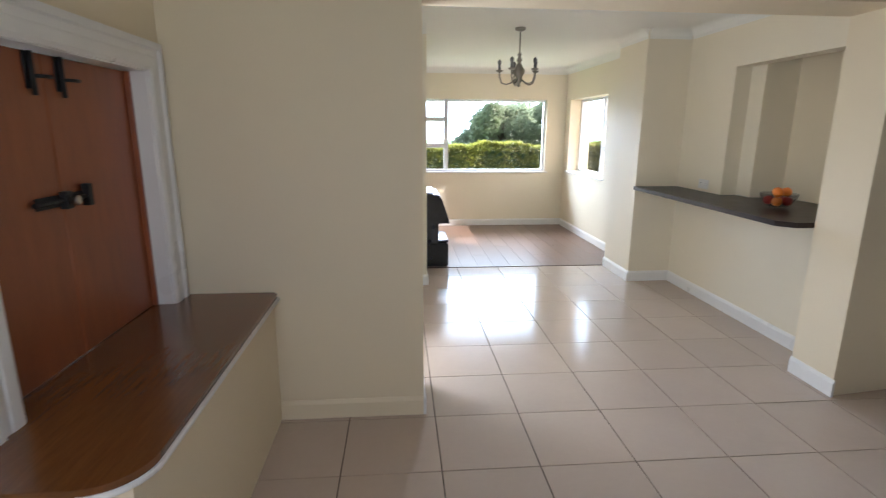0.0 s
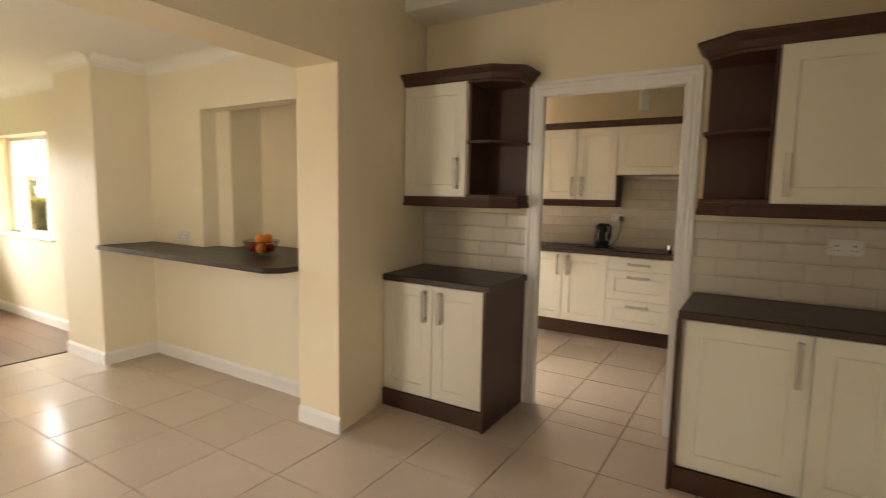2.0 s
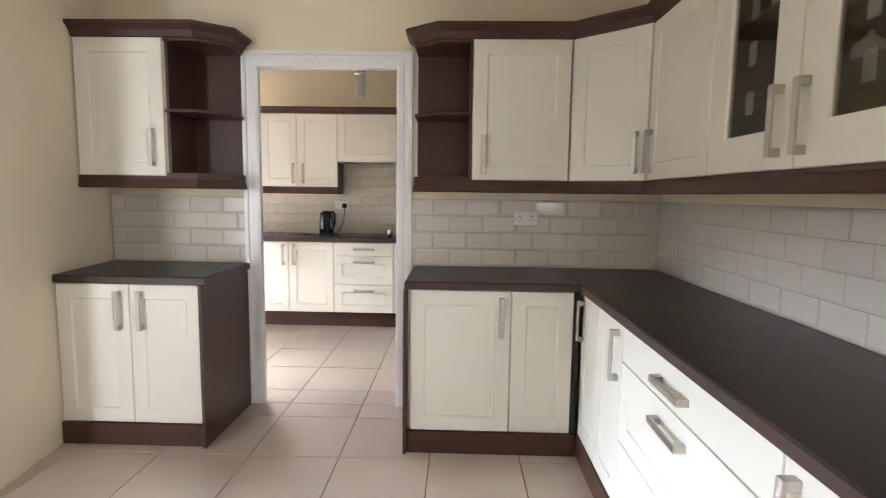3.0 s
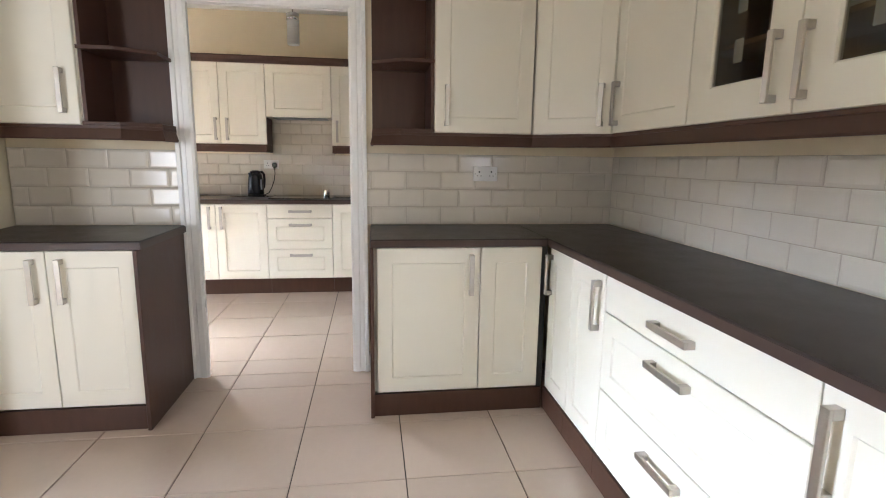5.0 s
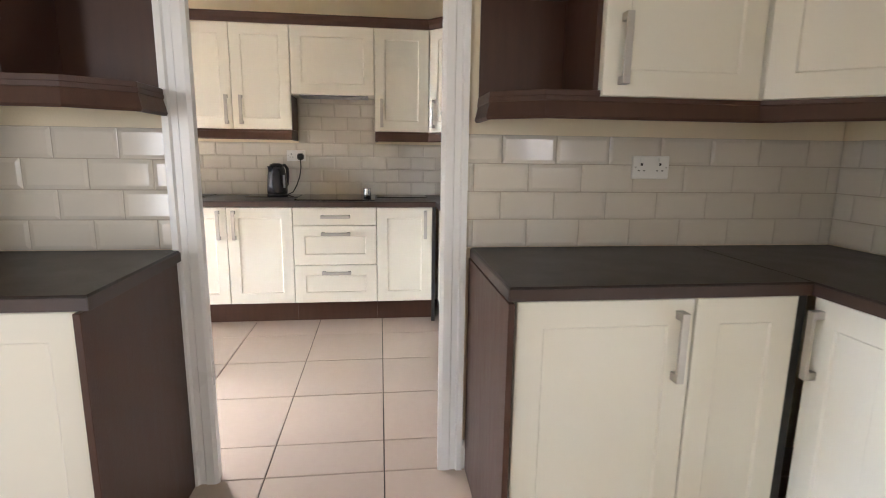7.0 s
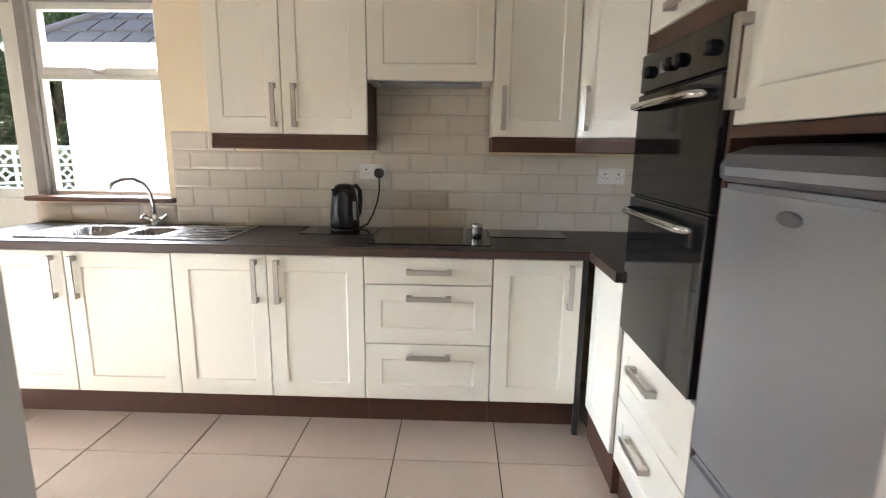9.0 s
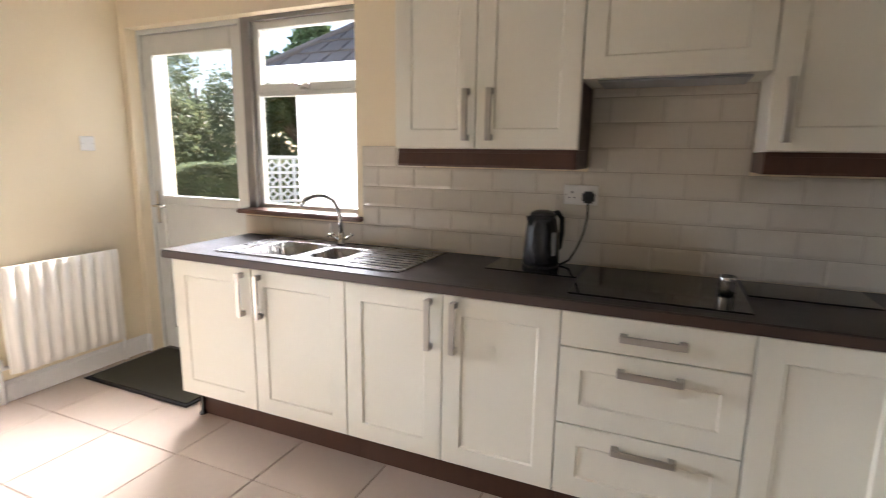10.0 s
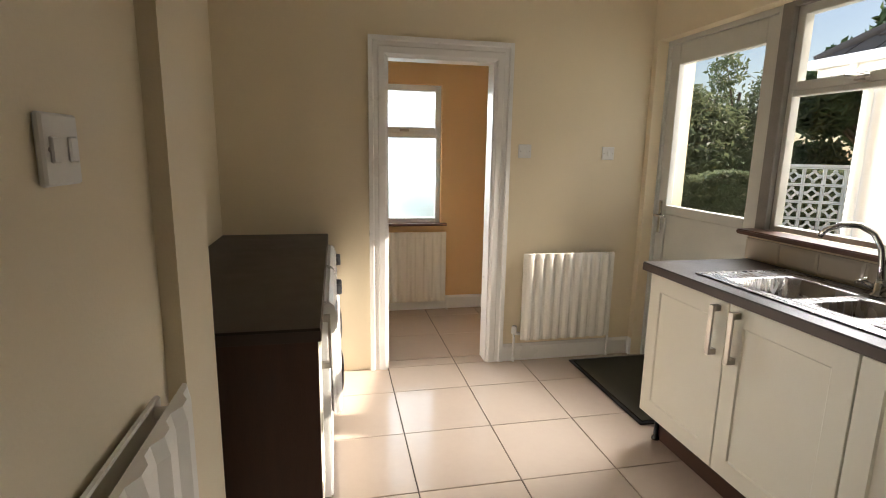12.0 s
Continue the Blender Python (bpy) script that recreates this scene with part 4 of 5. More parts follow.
def washer(label, y_left, name):
    w = thing(name, label, name.replace("_", " "), pose(4.765, y_left, 0, 0, 0, 90))
    part("body", bx(0.0, 0.59, 0.0, 0.55, 0.015, 0.85, 0.008), APPLIANCE, w)
    pan = bmesh.new()
    prof = [(0.0, 0.72), (-0.018, 0.725), (-0.030, 0.75), (-0.030, 0.80), (-0.018, 0.835), (0.0, 0.85)]
    rings(pan, [[(u, y, z) for y, z in prof] for u in (0.003, 0.587)])
    part("control_panel", pan, APPLIANCE, w)
    ring = lathe([(0.0, 0.0), (0.17, 0.0), (0.19, 0.02), (0.175, 0.042), (0.14, 0.045), (0.0, 0.02)][1:5], 28)
    ring.transform(pose(0.295, 0.001, 0.44, 90))
    port = part("door_ring", ring, PLASTIC_WHITE, w, "white round porthole door")
    gl = lathe([(0.138, 0.0), (0.12, 0.03), (0.06, 0.045)], 24)
    gl.transform(pose(0.295, -0.01, 0.44, 90))
    part("door_glass", gl, BLACK_GLASS, port)
    for u in (0.44, 0.53):
        kb = lathe([(0.026, 0.0), (0.024, 0.02), (0.018, 0.024)], 16)
        kb.transform(pose(u, -0.030, 0.778, 90))
        part("knob", kb, GREY_PLASTIC, w)
    part("drawer", bx(0.03, 0.17, -0.034, -0.026, 0.752, 0.808, 0.004), PLASTIC_WHITE, w)
    for u in (0.04, 0.55):
        part("foot", lathe([(0.016, 0.0), (0.016, 0.016)], 10, (u, 0.06)), BLACK_PLASTIC, w)


washer("white front-loading washing machine under the worktop", 4.17, "washing_machine")
washer("white tumble dryer under the worktop", 4.80, "tumble_dryer")

# ---- serving hatch and its shelf ----
hatch = thing("serving_hatch", "closed red-brown wooden hatch doors with black bolts in white casing", "hatch", kind="structure")
lining(hatch, "x", -0.42, -0.288, 2.10, 3.15, 1.80, 0.72)
casing("architrave", hatch, "x", -0.29, 1, 2.115, 3.135, 1.785, 0.722, 0.12)
for y0, y1 in ((2.123, 2.582), (2.586, 3.127)):
    leaf_bm = bx(-0.40, -0.375, y0, y1, 0.724, 1.776, 0.003)
    part("door", leaf_bm, HATCH_WOOD, hatch, "red-brown wooden hatch door")
part("frame_strip", bx(-0.374, -0.355, 3.108, 3.127, 0.724, 1.776, 0.002), HATCH_WOOD, hatch)
for y in (2.515, 2.665):
    b = bx(-0.374, -0.368, y - 0.02, y + 0.02, 1.66, 1.775, 0.002)
    merge(b, tube([(-0.36, y, 1.64), (-0.36, y, 1.775)], 0.008, 8))
    merge(b, tube([(-0.36, y, 1.70), (-0.335, y + 0.02, 1.70), (-0.33, y + 0.045, 1.70)], 0.006, 8))
    part("bolt", b, BLACK_IRON, hatch, "black iron sliding bolt")
b = bx(-0.374, -0.368, 2.44, 2.70, 1.275, 1.315, 0.002)
merge(b, tube([(-0.36, 2.42, 1.295), (-0.36, 2.72, 1.295)], 0.009, 8))
box(b, -0.372, -0.345, 2.69, 2.72, 1.26, 1.34, 0.003)
box(b, -0.372, -0.345, 2.56, 2.60, 1.265, 1.325, 0.003)
part("latch", b, BLACK_IRON, hatch, "black iron bar latch")
knob = lathe([(0.016, 0.0), (0.014, 0.02), (0.018, 0.026), (0.012, 0.032)], 12)
knob.transform(pose(-0.346, 2.58, 1.295, 0, 90, 0))
part("knob", knob, STEEL, hatch)
r, cx, cy = 0.14, 0.165 - 0.14, 1.80 + 0.14
outline = [(-0.288, 3.278), (-0.288, 3.15), (-0.405, 3.15), (-0.405, 2.10), (-0.288, 2.10), (-0.288, 1.80)] + [(cx + r * math.sin(math.pi / 2 * k / 8), cy - r * math.cos(math.pi / 2 * k / 8)) for k in range(9)] + [(0.165, 3.25), (0.145, 3.278)]
sh = rings(bmesh.new(), [[(x, y, 0.692) for x, y in outline], [(x, y, 0.722) for x, y in outline]])
bmesh.ops.recalc_face_normals(sh, faces=sh.faces)
hatch_shelf = thing("hatch_shelf", "varnished brown wooden shelf with a rounded corner", "shelf")
part("board", sh, SHELF_WOOD, hatch_shelf)
lip = [(x, y) for x, y in outline if x > -0.1]
lip_bm = tube([(x * 1.0 + 0.004, y, 0.694) for x, y in lip], 0.009, 8)
part("edging", lip_bm, GLOSS_WHITE, hatch_shelf, "thin white painted edging")

# ---- breakfast bar ----
solid("bar_worktop", prism([(3.15, 5.698), (3.15, 3.70), (3.23, 3.613), (3.608, 3.613), (3.608, 3.665), (4.036, 3.665), (4.036, 4.796), (3.752, 4.796), (3.752, 4.975), (3.608, 4.975), (3.608, 5.698)][::-1], 0.958, 0.992, 0.0), WORKTOP, "dark laminate breakfast bar top set into the wall opening", "worktop")
bowl = thing("fruit_bowl", "clear glass bowl on the bar with oranges and apples", "bowl", pose(3.56, 4.22, 0.993))
prof = [(0.05, 0.0), (0.055, 0.004), (0.09, 0.03), (0.118, 0.075), (0.125, 0.105), (0.121, 0.105), (0.113, 0.076), (0.085, 0.034), (0.04, 0.010)]
part("bowl", lathe(prof, 28), BOWL_GLASS, bowl).visible_shadow = False


def fruit(name, label, material, x, y, z, rad, squash=0.94, dip=0.10):
    pr = [(rad * math.sin(a) * (1 + 0.03 * math.cos(2 * a)), z + rad * squash * (1 - math.cos(a)) - dip * rad * (math.exp(-((a - math.pi) / 0.3) ** 2))) for a in [0.02 + (math.pi - 0.04) * k / 12 for k in range(13)]]
    b = lathe(pr, 16, (x, y))
    merge(b, tube([(x, y, z + rad * 1.7), (x + 0.004, y, z + rad * 1.95)], 0.003, 6))
    solid(name, b, material, label, "fruit", group="fruit in the bowl")


for x, y, z, m in ((3.52, 4.18, 1.010, 0), (3.60, 4.18, 1.012, 1), (3.60, 4.26, 1.010, 1), (3.52, 4.27, 1.012, 1), (3.53, 4.19, 1.072, 0), (3.60, 4.20, 1.076, 0), (3.585, 4.27, 1.070, 0)):
    fruit("orange" if m == 0 else "apple", "ripe orange in a glass bowl" if m == 0 else "dark red apple in a glass bowl", ORANGE_FRUIT if m == 0 else RED_FRUIT, x, y, z, 0.036)


# ---- sockets and switches ----
def plate(label, x, y, z, rz, w=0.146, kind="socket", gangs=2):
    """A wall plate centred at x, y, z, facing local -y."""
    un = thing(kind if kind == "socket" else "light_switch", label, kind, pose(x, y, z, 0, 0, rz))
    part("plate", bx(-w / 2, w / 2, -0.010, 0.0, -0.043, 0.043, 0.003), PLASTIC_WHITE, un)
    for g in range(gangs):
        u = (g - (gangs - 1) / 2) * (w / gangs)
        if kind == "socket":
            hl = bmesh.new()
            box(hl, u - 0.004, u + 0.004, -0.0108, -0.0098, 0.006, 0.016)
            box(hl, u - 0.014, u - 0.007, -0.0108, -0.0098, -0.014, -0.010)
            box(hl, u + 0.007, u + 0.014, -0.0108, -0.0098, -0.014, -0.010)
            part("pin_holes", hl, UNDER_DARK, un)
            part("rocker", bx(u - 0.008, u + 0.008, -0.014, -0.0095, 0.022, 0.036, 0.0015), PLASTIC_WHITE, un)
        else:
            part("rocker", bx(u - 0.010, u + 0.010, -0.0145, -0.0095, -0.016, 0.016, 0.002), PLASTIC_WHITE, un)
    for u in (-w / 2 + 0.012, w / 2 - 0.012):
        s = lathe([(0.0035, 0.0), (0.0035, 0.001)], 8)
        s.transform(pose(u, -0.0105, 0, 90))
        part("screw", s, STEEL, un)
    return un


plate("white double socket on cream metro tiles", 4.416, 0.84, 1.212, -90)
plate("white triple light switch on metro tiles", 2.62, 0.044, 1.223, 180, 0.10, "switch", 3)
plate("white double socket with a black plug in it", 6.846, 2.517, 1.222, -90)
plate("white double socket near the oven tower", 6.846, 1.214, 1.216, -90)
plate("white blank switch plate on the cream wall", 6.0, 5.439, 1.428, 0, 0.086, "switch", 1)
plate("white fused switch plate on the cream wall", 6.588, 5.439, 1.423, 0, 0.086, "switch", 1)
plate("white double light switch by the doorway", 4.466, 2.968, 1.412, 90, 0.086, "switch", 2)
plate("white socket on the wall above the bar", 3.609, 5.243, 1.06, -90, 0.146)

# ---- kettle, hob and sink ----
KX, KY = 6.69, 2.645
for y0, y1, lab in ((2.475, 2.86, "black glass worktop saver under the kettle"), (1.49, 1.876, "black glass worktop saver beside the hob")):
    solid("worktop_saver", bx(6.575, 6.82, y0, y1, 0.9105, 0.916, 0.0015), BLACK_GLASS, lab, "board", group="worktop savers")
hob = thing("hob", "black glass ceramic hob set in the worktop", "hob", Matrix.Translation((6.57, 2.177, 0.9105)))
part("glass_top", bx(-0.24, 0.25, -0.287, 0.287, 0.0, 0.006, 0.0015), BLACK_GLASS, hob)
kettle = thing("kettle", "black plastic jug kettle standing on its base", "kettle", pose(KX, KY, 0.9165, 0, 0, -35))
part("power_base", lathe([(0.078, 0.0), (0.078, 0.012), (0.07, 0.018)], 28), BLACK_PLASTIC, kettle)
part("jug", lathe([(0.074, 0.019), (0.077, 0.03), (0.076, 0.08), (0.070, 0.15), (0.062, 0.20), (0.055, 0.222)], 28), BLACK_PLASTIC, kettle)
part("lid", lathe([(0.054, 0.222), (0.050, 0.236), (0.03, 0.246), (0.012, 0.248)], 24), BLACK_PLASTIC, kettle)
part("handle", tube([(0.05, 0, 0.225), (0.085, 0, 0.232), (0.112, 0, 0.205), (0.115, 0, 0.14), (0.105, 0, 0.08), (0.076, 0, 0.055)], 0.012, 10), BLACK_PLASTIC, kettle)
part("spout", rings(bmesh.new(), [[(-0.055, -0.022, 0.165), (-0.055, 0.022, 0.165), (-0.052, 0.018, 0.222), (-0.052, -0.018, 0.222)], [(-0.060, -0.003, 0.175), (-0.060, 0.003, 0.175), (-0.084, 0.008, 0.226), (-0.084, -0.008, 0.226)]]), BLACK_PLASTIC, kettle)
part("level_window", bx(-0.012, 0.012, -0.0765, -0.070, 0.06, 0.16, 0.003), FRIDGE_SILVER, kettle)
cord = thing("power_cord", "black kettle flex with a plug in the socket", "cord")
part("plug", bx(6.802, 6.835, 2.455, 2.505, 1.19, 1.24, 0.008), BLACK_PLASTIC, cord)
part("flex", tube([(6.81, 2.48, 1.20), (6.808, 2.478, 1.13), (6.812, 2.49, 1.06), (6.81, 2.515, 0.99), (6.80, 2.545, 0.935), (6.77, 2.575, 0.921), (6.745, 2.60, 0.921)], 0.0045, 8), BLACK_PLASTIC, cord)
jar = lathe([(0.026, 0.0), (0.030, 0.006), (0.027, 0.02), (0.031, 0.035), (0.027, 0.05), (0.031, 0.062), (0.028, 0.066), (0.024, 0.012), (0.01, 0.01)], 20)
jar.transform(pose(6.55, 1.95, 0.9175))
solid("ramekin", jar, CHROME, "small ridged metal pot standing on the hob", "pot")


def rrect(x0, x1, y0, y1, r, z, n=6):
    pts = []
    for cx, cy, a0 in ((x1 - r, y1 - r, 0), (x0 + r, y1 - r, 90), (x0 + r, y0 + r, 180), (x1 - r, y0 + r, 270)):
        for k in range(n + 1):
            a = radians(a0 + 90 * k / n)
            pts.append((cx + r * math.cos(a), cy + r * math.sin(a), z))
    return pts


sink = thing("sink", "stainless steel sink with one and a half bowls and drainer", "sink", Matrix.Translation((6.56, 3.65, 0.9)))
O = Vector((6.56, 3.65, 0.9))
sheet = bmesh.new()
ST = 0.9135
X0, X1, Y0, Y1 = 6.335, 6.812, 3.14, 4.165
B1, B2 = (6.395, 6.725, 3.745, 4.05), (6.43, 6.70, 3.515, 3.70)
for a in ((X0, B1[0], Y0, Y1), (B1[1], X1, Y0, Y1), (B1[0], B1[1], B1[3], Y1), (B1[0], B1[1], B2[3], B1[2]), (B1[0], B2[0], B2[2], B2[3]), (B2[1], B1[1], B2[2], B2[3]), (B1[0], B1[1], 3.46, B2[2])):
    box(sheet, *a, 0.9105, ST)
box(sheet, B1[0], B1[1], Y0, 3.46, 0.9105, 0.9125)
for e in ((X0, X0 + 0.012, Y0, Y1), (X1 - 0.012, X1, Y0, Y1), (X0 + 0.012, X1 - 0.012, Y0, Y0 + 0.012), (X0 + 0.012, X1 - 0.012, Y1 - 0.012, Y1)):
    box(sheet, *e, ST, ST + 0.003, 0.001)
for k in range(7):
    box(sheet, 6.41 + k * 0.046, 6.428 + k * 0.046, Y0 + 0.03, 3.45, 0.9126, 0.9165, 0.0015)
sheet.transform(Matrix.Translation(-O))
part("drainer_sheet", sheet, SINK_STEEL, sink)
for (a0, a1, b0, b1), depth in ((B1, 0.17), (B2, 0.12)):
    bw = rings(bmesh.new(), [rrect(a0 - 0.001, a1 + 0.001, b0 - 0.001, b1 + 0.001, 0.001, ST), rrect(a0 + 0.008, a1 - 0.008, b0 + 0.008, b1 - 0.008, 0.05, ST - 0.004),
                             rrect(a0 + 0.016, a1 - 0.016, b0 + 0.016, b1 - 0.016, 0.05, ST - depth + 0.03), rrect(a0 + 0.05, a1 - 0.05, b0 + 0.05, b1 - 0.05, 0.03, ST - depth)], False, True, True)
    bw.transform(Matrix.Translation(-O))
    part("bowl", bw, SINK_STEEL, sink)
tap = thing("tap", "chrome swan-neck mixer tap with two cross heads", "tap", Matrix.Translation((6.772, 3.725, ST)))
part("tap_body", lathe([(0.026, 0.0), (0.026, 0.008), (0.018, 0.014), (0.018, 0.05), (0.013, 0.062)], 20), CHROME, tap)
neck = [(0, 0, 0.05), (0, 0.004, 0.12), (-0.004, 0.012, 0.18), (-0.02, 0.035, 0.232), (-0.05, 0.07, 0.258), (-0.085, 0.11, 0.256), (-0.115, 0.142, 0.235), (-0.128, 0.158, 0.205)]
part("spout", tube(neck, 0.011, 12), CHROME, tap)
for s in (-1, 1):
    hd = tube([(0, s * 0.015, 0.03), (-0.01, s * 0.055, 0.045)], 0.011, 10)
    merge(hd, tube([(-0.012, s * 0.058 - 0.022, 0.06), (-0.012, s * 0.058 + 0.022, 0.036)], 0.006, 8))
    merge(hd, tube([(-0.034, s * 0.058, 0.046), (0.012, s * 0.058, 0.05)], 0.006, 8))
    part("cross_head", hd, CHROME, tap)

# ---- radiators and doormat ----
def radiator(label, x, y, rz, w, z0, z1, ribs, depth=0.055, feet=True):
    """A pressed panel radiator; its back at y, facing local -y."""
    un = thing("radiator", label, "radiator", pose(x, y, 0, 0, 0, rz))
    pan = bmesh.new()
    n = ribs * 4
    top, prof = [], []
    for k in range(n + 1):
        ph = k % 4
        prof.append((0.02 + (w - 0.04) * k / n, -depth + (0.0 if ph in (1, 2) else 0.012)))
    hh = z1 - z0
    front = [[(u, v + (0.006 if zz in (z0, z1) else 0), zz) for u, v in [(0.0, -depth + 0.018)] + prof + [(w, -depth + 0.018)]] for zz in (z0, z0 + 0.03, z1 - 0.03, z1)]
    vs = [[pan.verts.new(p) for p in row] for row in front]
    for a, b in zip(vs, vs[1:]):
        for i in range(len(a) - 1):
            pan.faces.new((a[i], a[i + 1], b[i + 1], b[i])).smooth = False
    back = [[pan.verts.new((u, -depth + 0.03, zz)) for u in (0.0, w)] for zz in (z0, z1)]
    pan.faces.new((back[0][0], back[1][0], back[1][1], back[0][1]))
    pan.faces.new([*vs[-1], back[1][1], back[1][0]])
    pan.faces.new([*vs[0][::-1], back[0][0], back[0][1]])
    pan.faces.new([vs[k][0] for k in range(4)] + [back[1][0], back[0][0]])
    pan.faces.new([vs[k][-1] for k in range(4)] + [back[1][1], back[0][1]])
    part("front_panel", pan, RADIATOR_WHITE, un)
    part("back_panel", bx(0.02, w - 0.02, -0.024, -0.012, z0 + 0.01, z1 - 0.01, 0.003), RADIATOR_WHITE, un)
    for u in (0.05, w - 0.05):
        part("bracket", bx(u - 0.01, u + 0.01, -0.012, -0.001, z0 + 0.05, z1 - 0.05), RADIATOR_WHITE, un)
        part("top_link", tube([(u, -depth + 0.028, z1 - 0.03), (u, -0.02, z1 - 0.03)], 0.012, 8), RADIATOR_WHITE, un)
    if feet:
        for u in (-0.03, w + 0.02):
            vb = tube([(u, -0.03, 0.002), (u, -0.03, z0 + 0.035), ], 0.009, 10)
            merge(vb, tube([(u, -0.03, z0 + 0.03), (u + (0.04 if u < 0 else -0.03), -0.03, z0 + 0.03)], 0.011, 10))
            part("pipe", vb, GLOSS_WHITE, un)
        cap_b = lathe([(0.018, 0.0), (0.02, 0.01), (0.018, 0.05), (0.012, 0.056)], 14, (-0.03, -0.03))
        cap_b.transform(Matrix.Translation((0, 0, z0 + 0.03)))
        part("valve", cap_b, PLASTIC_WHITE, un)
    return un


radiator("white ribbed panel radiator under the wall switches", 6.003, 5.438, 0, 0.65, 0.172, 0.765, 9, 0.10)
radiator("white ribbed panel radiator under the frosted window", 4.95, 6.672, 0, 0.80, 0.09, 0.72, 10, 0.075)
radiator("white ribbed double radiator beside the doorway", 4.467, 2.59, 90, 0.60, 0.38, 1.00, 6, 0.085, False)
mat_bm = bx(6.36, 6.94, 4.48, 5.35, 0.0015, 0.012, 0.003)
doormat = thing("doormat", "dark olive fibre doormat by the back door", "doormat")
part("rubber_edge", mat_bm, BLACK_PLASTIC, doormat)
part("woven_top", bx(6.385, 6.915, 4.505, 5.325, 0.0122, 0.017, 0.002), MAT_FIBRE, doormat)

# ---- lamps, stove, china ----
ch = thing("chandelier", "small pewter chandelier with curved candle arms", "chandelier", Matrix.Translation((1.955, 5.80, 1.955)))
part("ceiling_rose", lathe([(0.05, 0.525), (0.05, 0.505), (0.03, 0.495), (0.012, 0.49)][::-1], 20), BRASS_GREY, ch)
part("rod", tube([(0, 0, 0.29), (0, 0, 0.495)], 0.007, 10), BRASS_GREY, ch)
part("stem", lathe([(0.004, -0.01), (0.018, 0.0), (0.012, 0.02), (0.04, 0.05), (0.03, 0.075), (0.05, 0.11), (0.055, 0.14), (0.03, 0.185), (0.016, 0.21), (0.028, 0.235), (0.012, 0.27), (0.024, 0.285), (0.008, 0.30)], 18), BRASS_GREY, ch)
for k in range(5):
    a = radians(20 + 72 * k)
    dx, dy = math.cos(a), math.sin(a)
    pts = [(0.03, 0.06), (0.07, 0.03), (0.12, 0.012), (0.165, 0.03), (0.185, 0.08), (0.188, 0.13)]
    arm = part("arm", tube([(dx * r, dy * r, z) for r, z in pts], 0.0065, 8), BRASS_GREY, ch)
    part("candle_cup", lathe([(0.008, 0.125), (0.03, 0.135), (0.034, 0.145), (0.014, 0.15)], 14, (dx * 0.188, dy * 0.188)), BRASS_GREY, arm)
    part("candle_tube", lathe([(0.013, 0.15), (0.013, 0.20), (0.017, 0.205), (0.020, 0.225), (0.006, 0.245)], 12, (dx * 0.188, dy * 0.188)), GREY_PLASTIC, arm)
pend = thing("pendant_lamp", "frosted glass cylinder pendant lamp with chrome cap", "lamp", Matrix.Translation((5.84, 2.12, 2.18)))
part("shade", lathe([(0.044, 0.0), (0.047, 0.004), (0.047, 0.19), (0.043, 0.19), (0.043, 0.006)], 24), LAMP_GLASS, pend)
part("cap", lathe([(0.05, 0.185), (0.05, 0.235), (0.02, 0.25)], 24), CHROME, pend)
part("rod", tube([(0, 0, 0.24), (0, 0, 0.48)], 0.006, 8), CHROME, pend)
part("ceiling_rose", lathe([(0.012, 0.47), (0.045, 0.485), (0.045, 0.50)], 20), CHROME, pend)

stove = thing("stove", "black enamel stove with sloping hood on the wood floor", "stove", Matrix.Translation((0.57, 6.39, 0.003)))
def side(profile, y0, y1):
    return rings(bmesh.new(), [[(x, y, z) for x, z in profile] for y in (y0, y1)])
part("base", bx(0.0, 0.775, 0.0, 0.62, 0.0, 0.27, 0.012), STOVE_BLACK, stove)
part("hood", side([(0.0, 0.50), (0.0, 0.815), (0.55, 0.835), (0.66, 0.825), (0.70, 0.78), (0.785, 0.52), (0.785, 0.50)], 0.0, 0.62), STOVE_BLACK, stove)
for y in (0.0, 0.59):
    part("side_cheek", bx(0.0, 0.66, y, y + 0.03, 0.271, 0.499), STOVE_BLACK, stove)
part("back_plate", bx(0.0, 0.03, 0.031, 0.589, 0.271, 0.499), BLACK_IRON, stove)
part("door_glass", bx(0.655, 0.662, 0.031, 0.589, 0.275, 0.495), BLACK_GLASS, stove)
part("ash_lip", bx(0.66, 0.78, 0.05, 0.57, 0.271, 0.30, 0.006), STOVE_BLACK, stove)
# silver sheet over the black top, imitates the sky's reflection on it
part("sky_sheen_plate", bx(0.02, 0.62, 0.02, 0.60, 0.842, 0.852, 0.003), FRIDGE_SILVER, stove)


def china(name, label, prof, x, y, z, extra=None):
    b = lathe(prof, 20)
    if extra:
        merge(b, extra)
    b.transform(pose(x, y, z, 0, 0, random.uniform(0, 360)))
    solid(name, b, CUP_WHITE, label, "china", group="china in the glazed cabinet")


CUP = [(0.02, 0.0), (0.024, 0.004), (0.036, 0.03), (0.04, 0.065), (0.037, 0.065), (0.03, 0.03), (0.01, 0.008)]
POT = [(0.035, 0.0), (0.06, 0.02), (0.07, 0.055), (0.058, 0.095), (0.03, 0.11), (0.032, 0.118), (0.012, 0.128), (0.014, 0.142), (0.004, 0.15)]


def ear():
    return tube([(0.035, 0, 0.055), (0.06, 0, 0.055), (0.066, 0, 0.035), (0.034, 0, 0.02)], 0.005, 8)


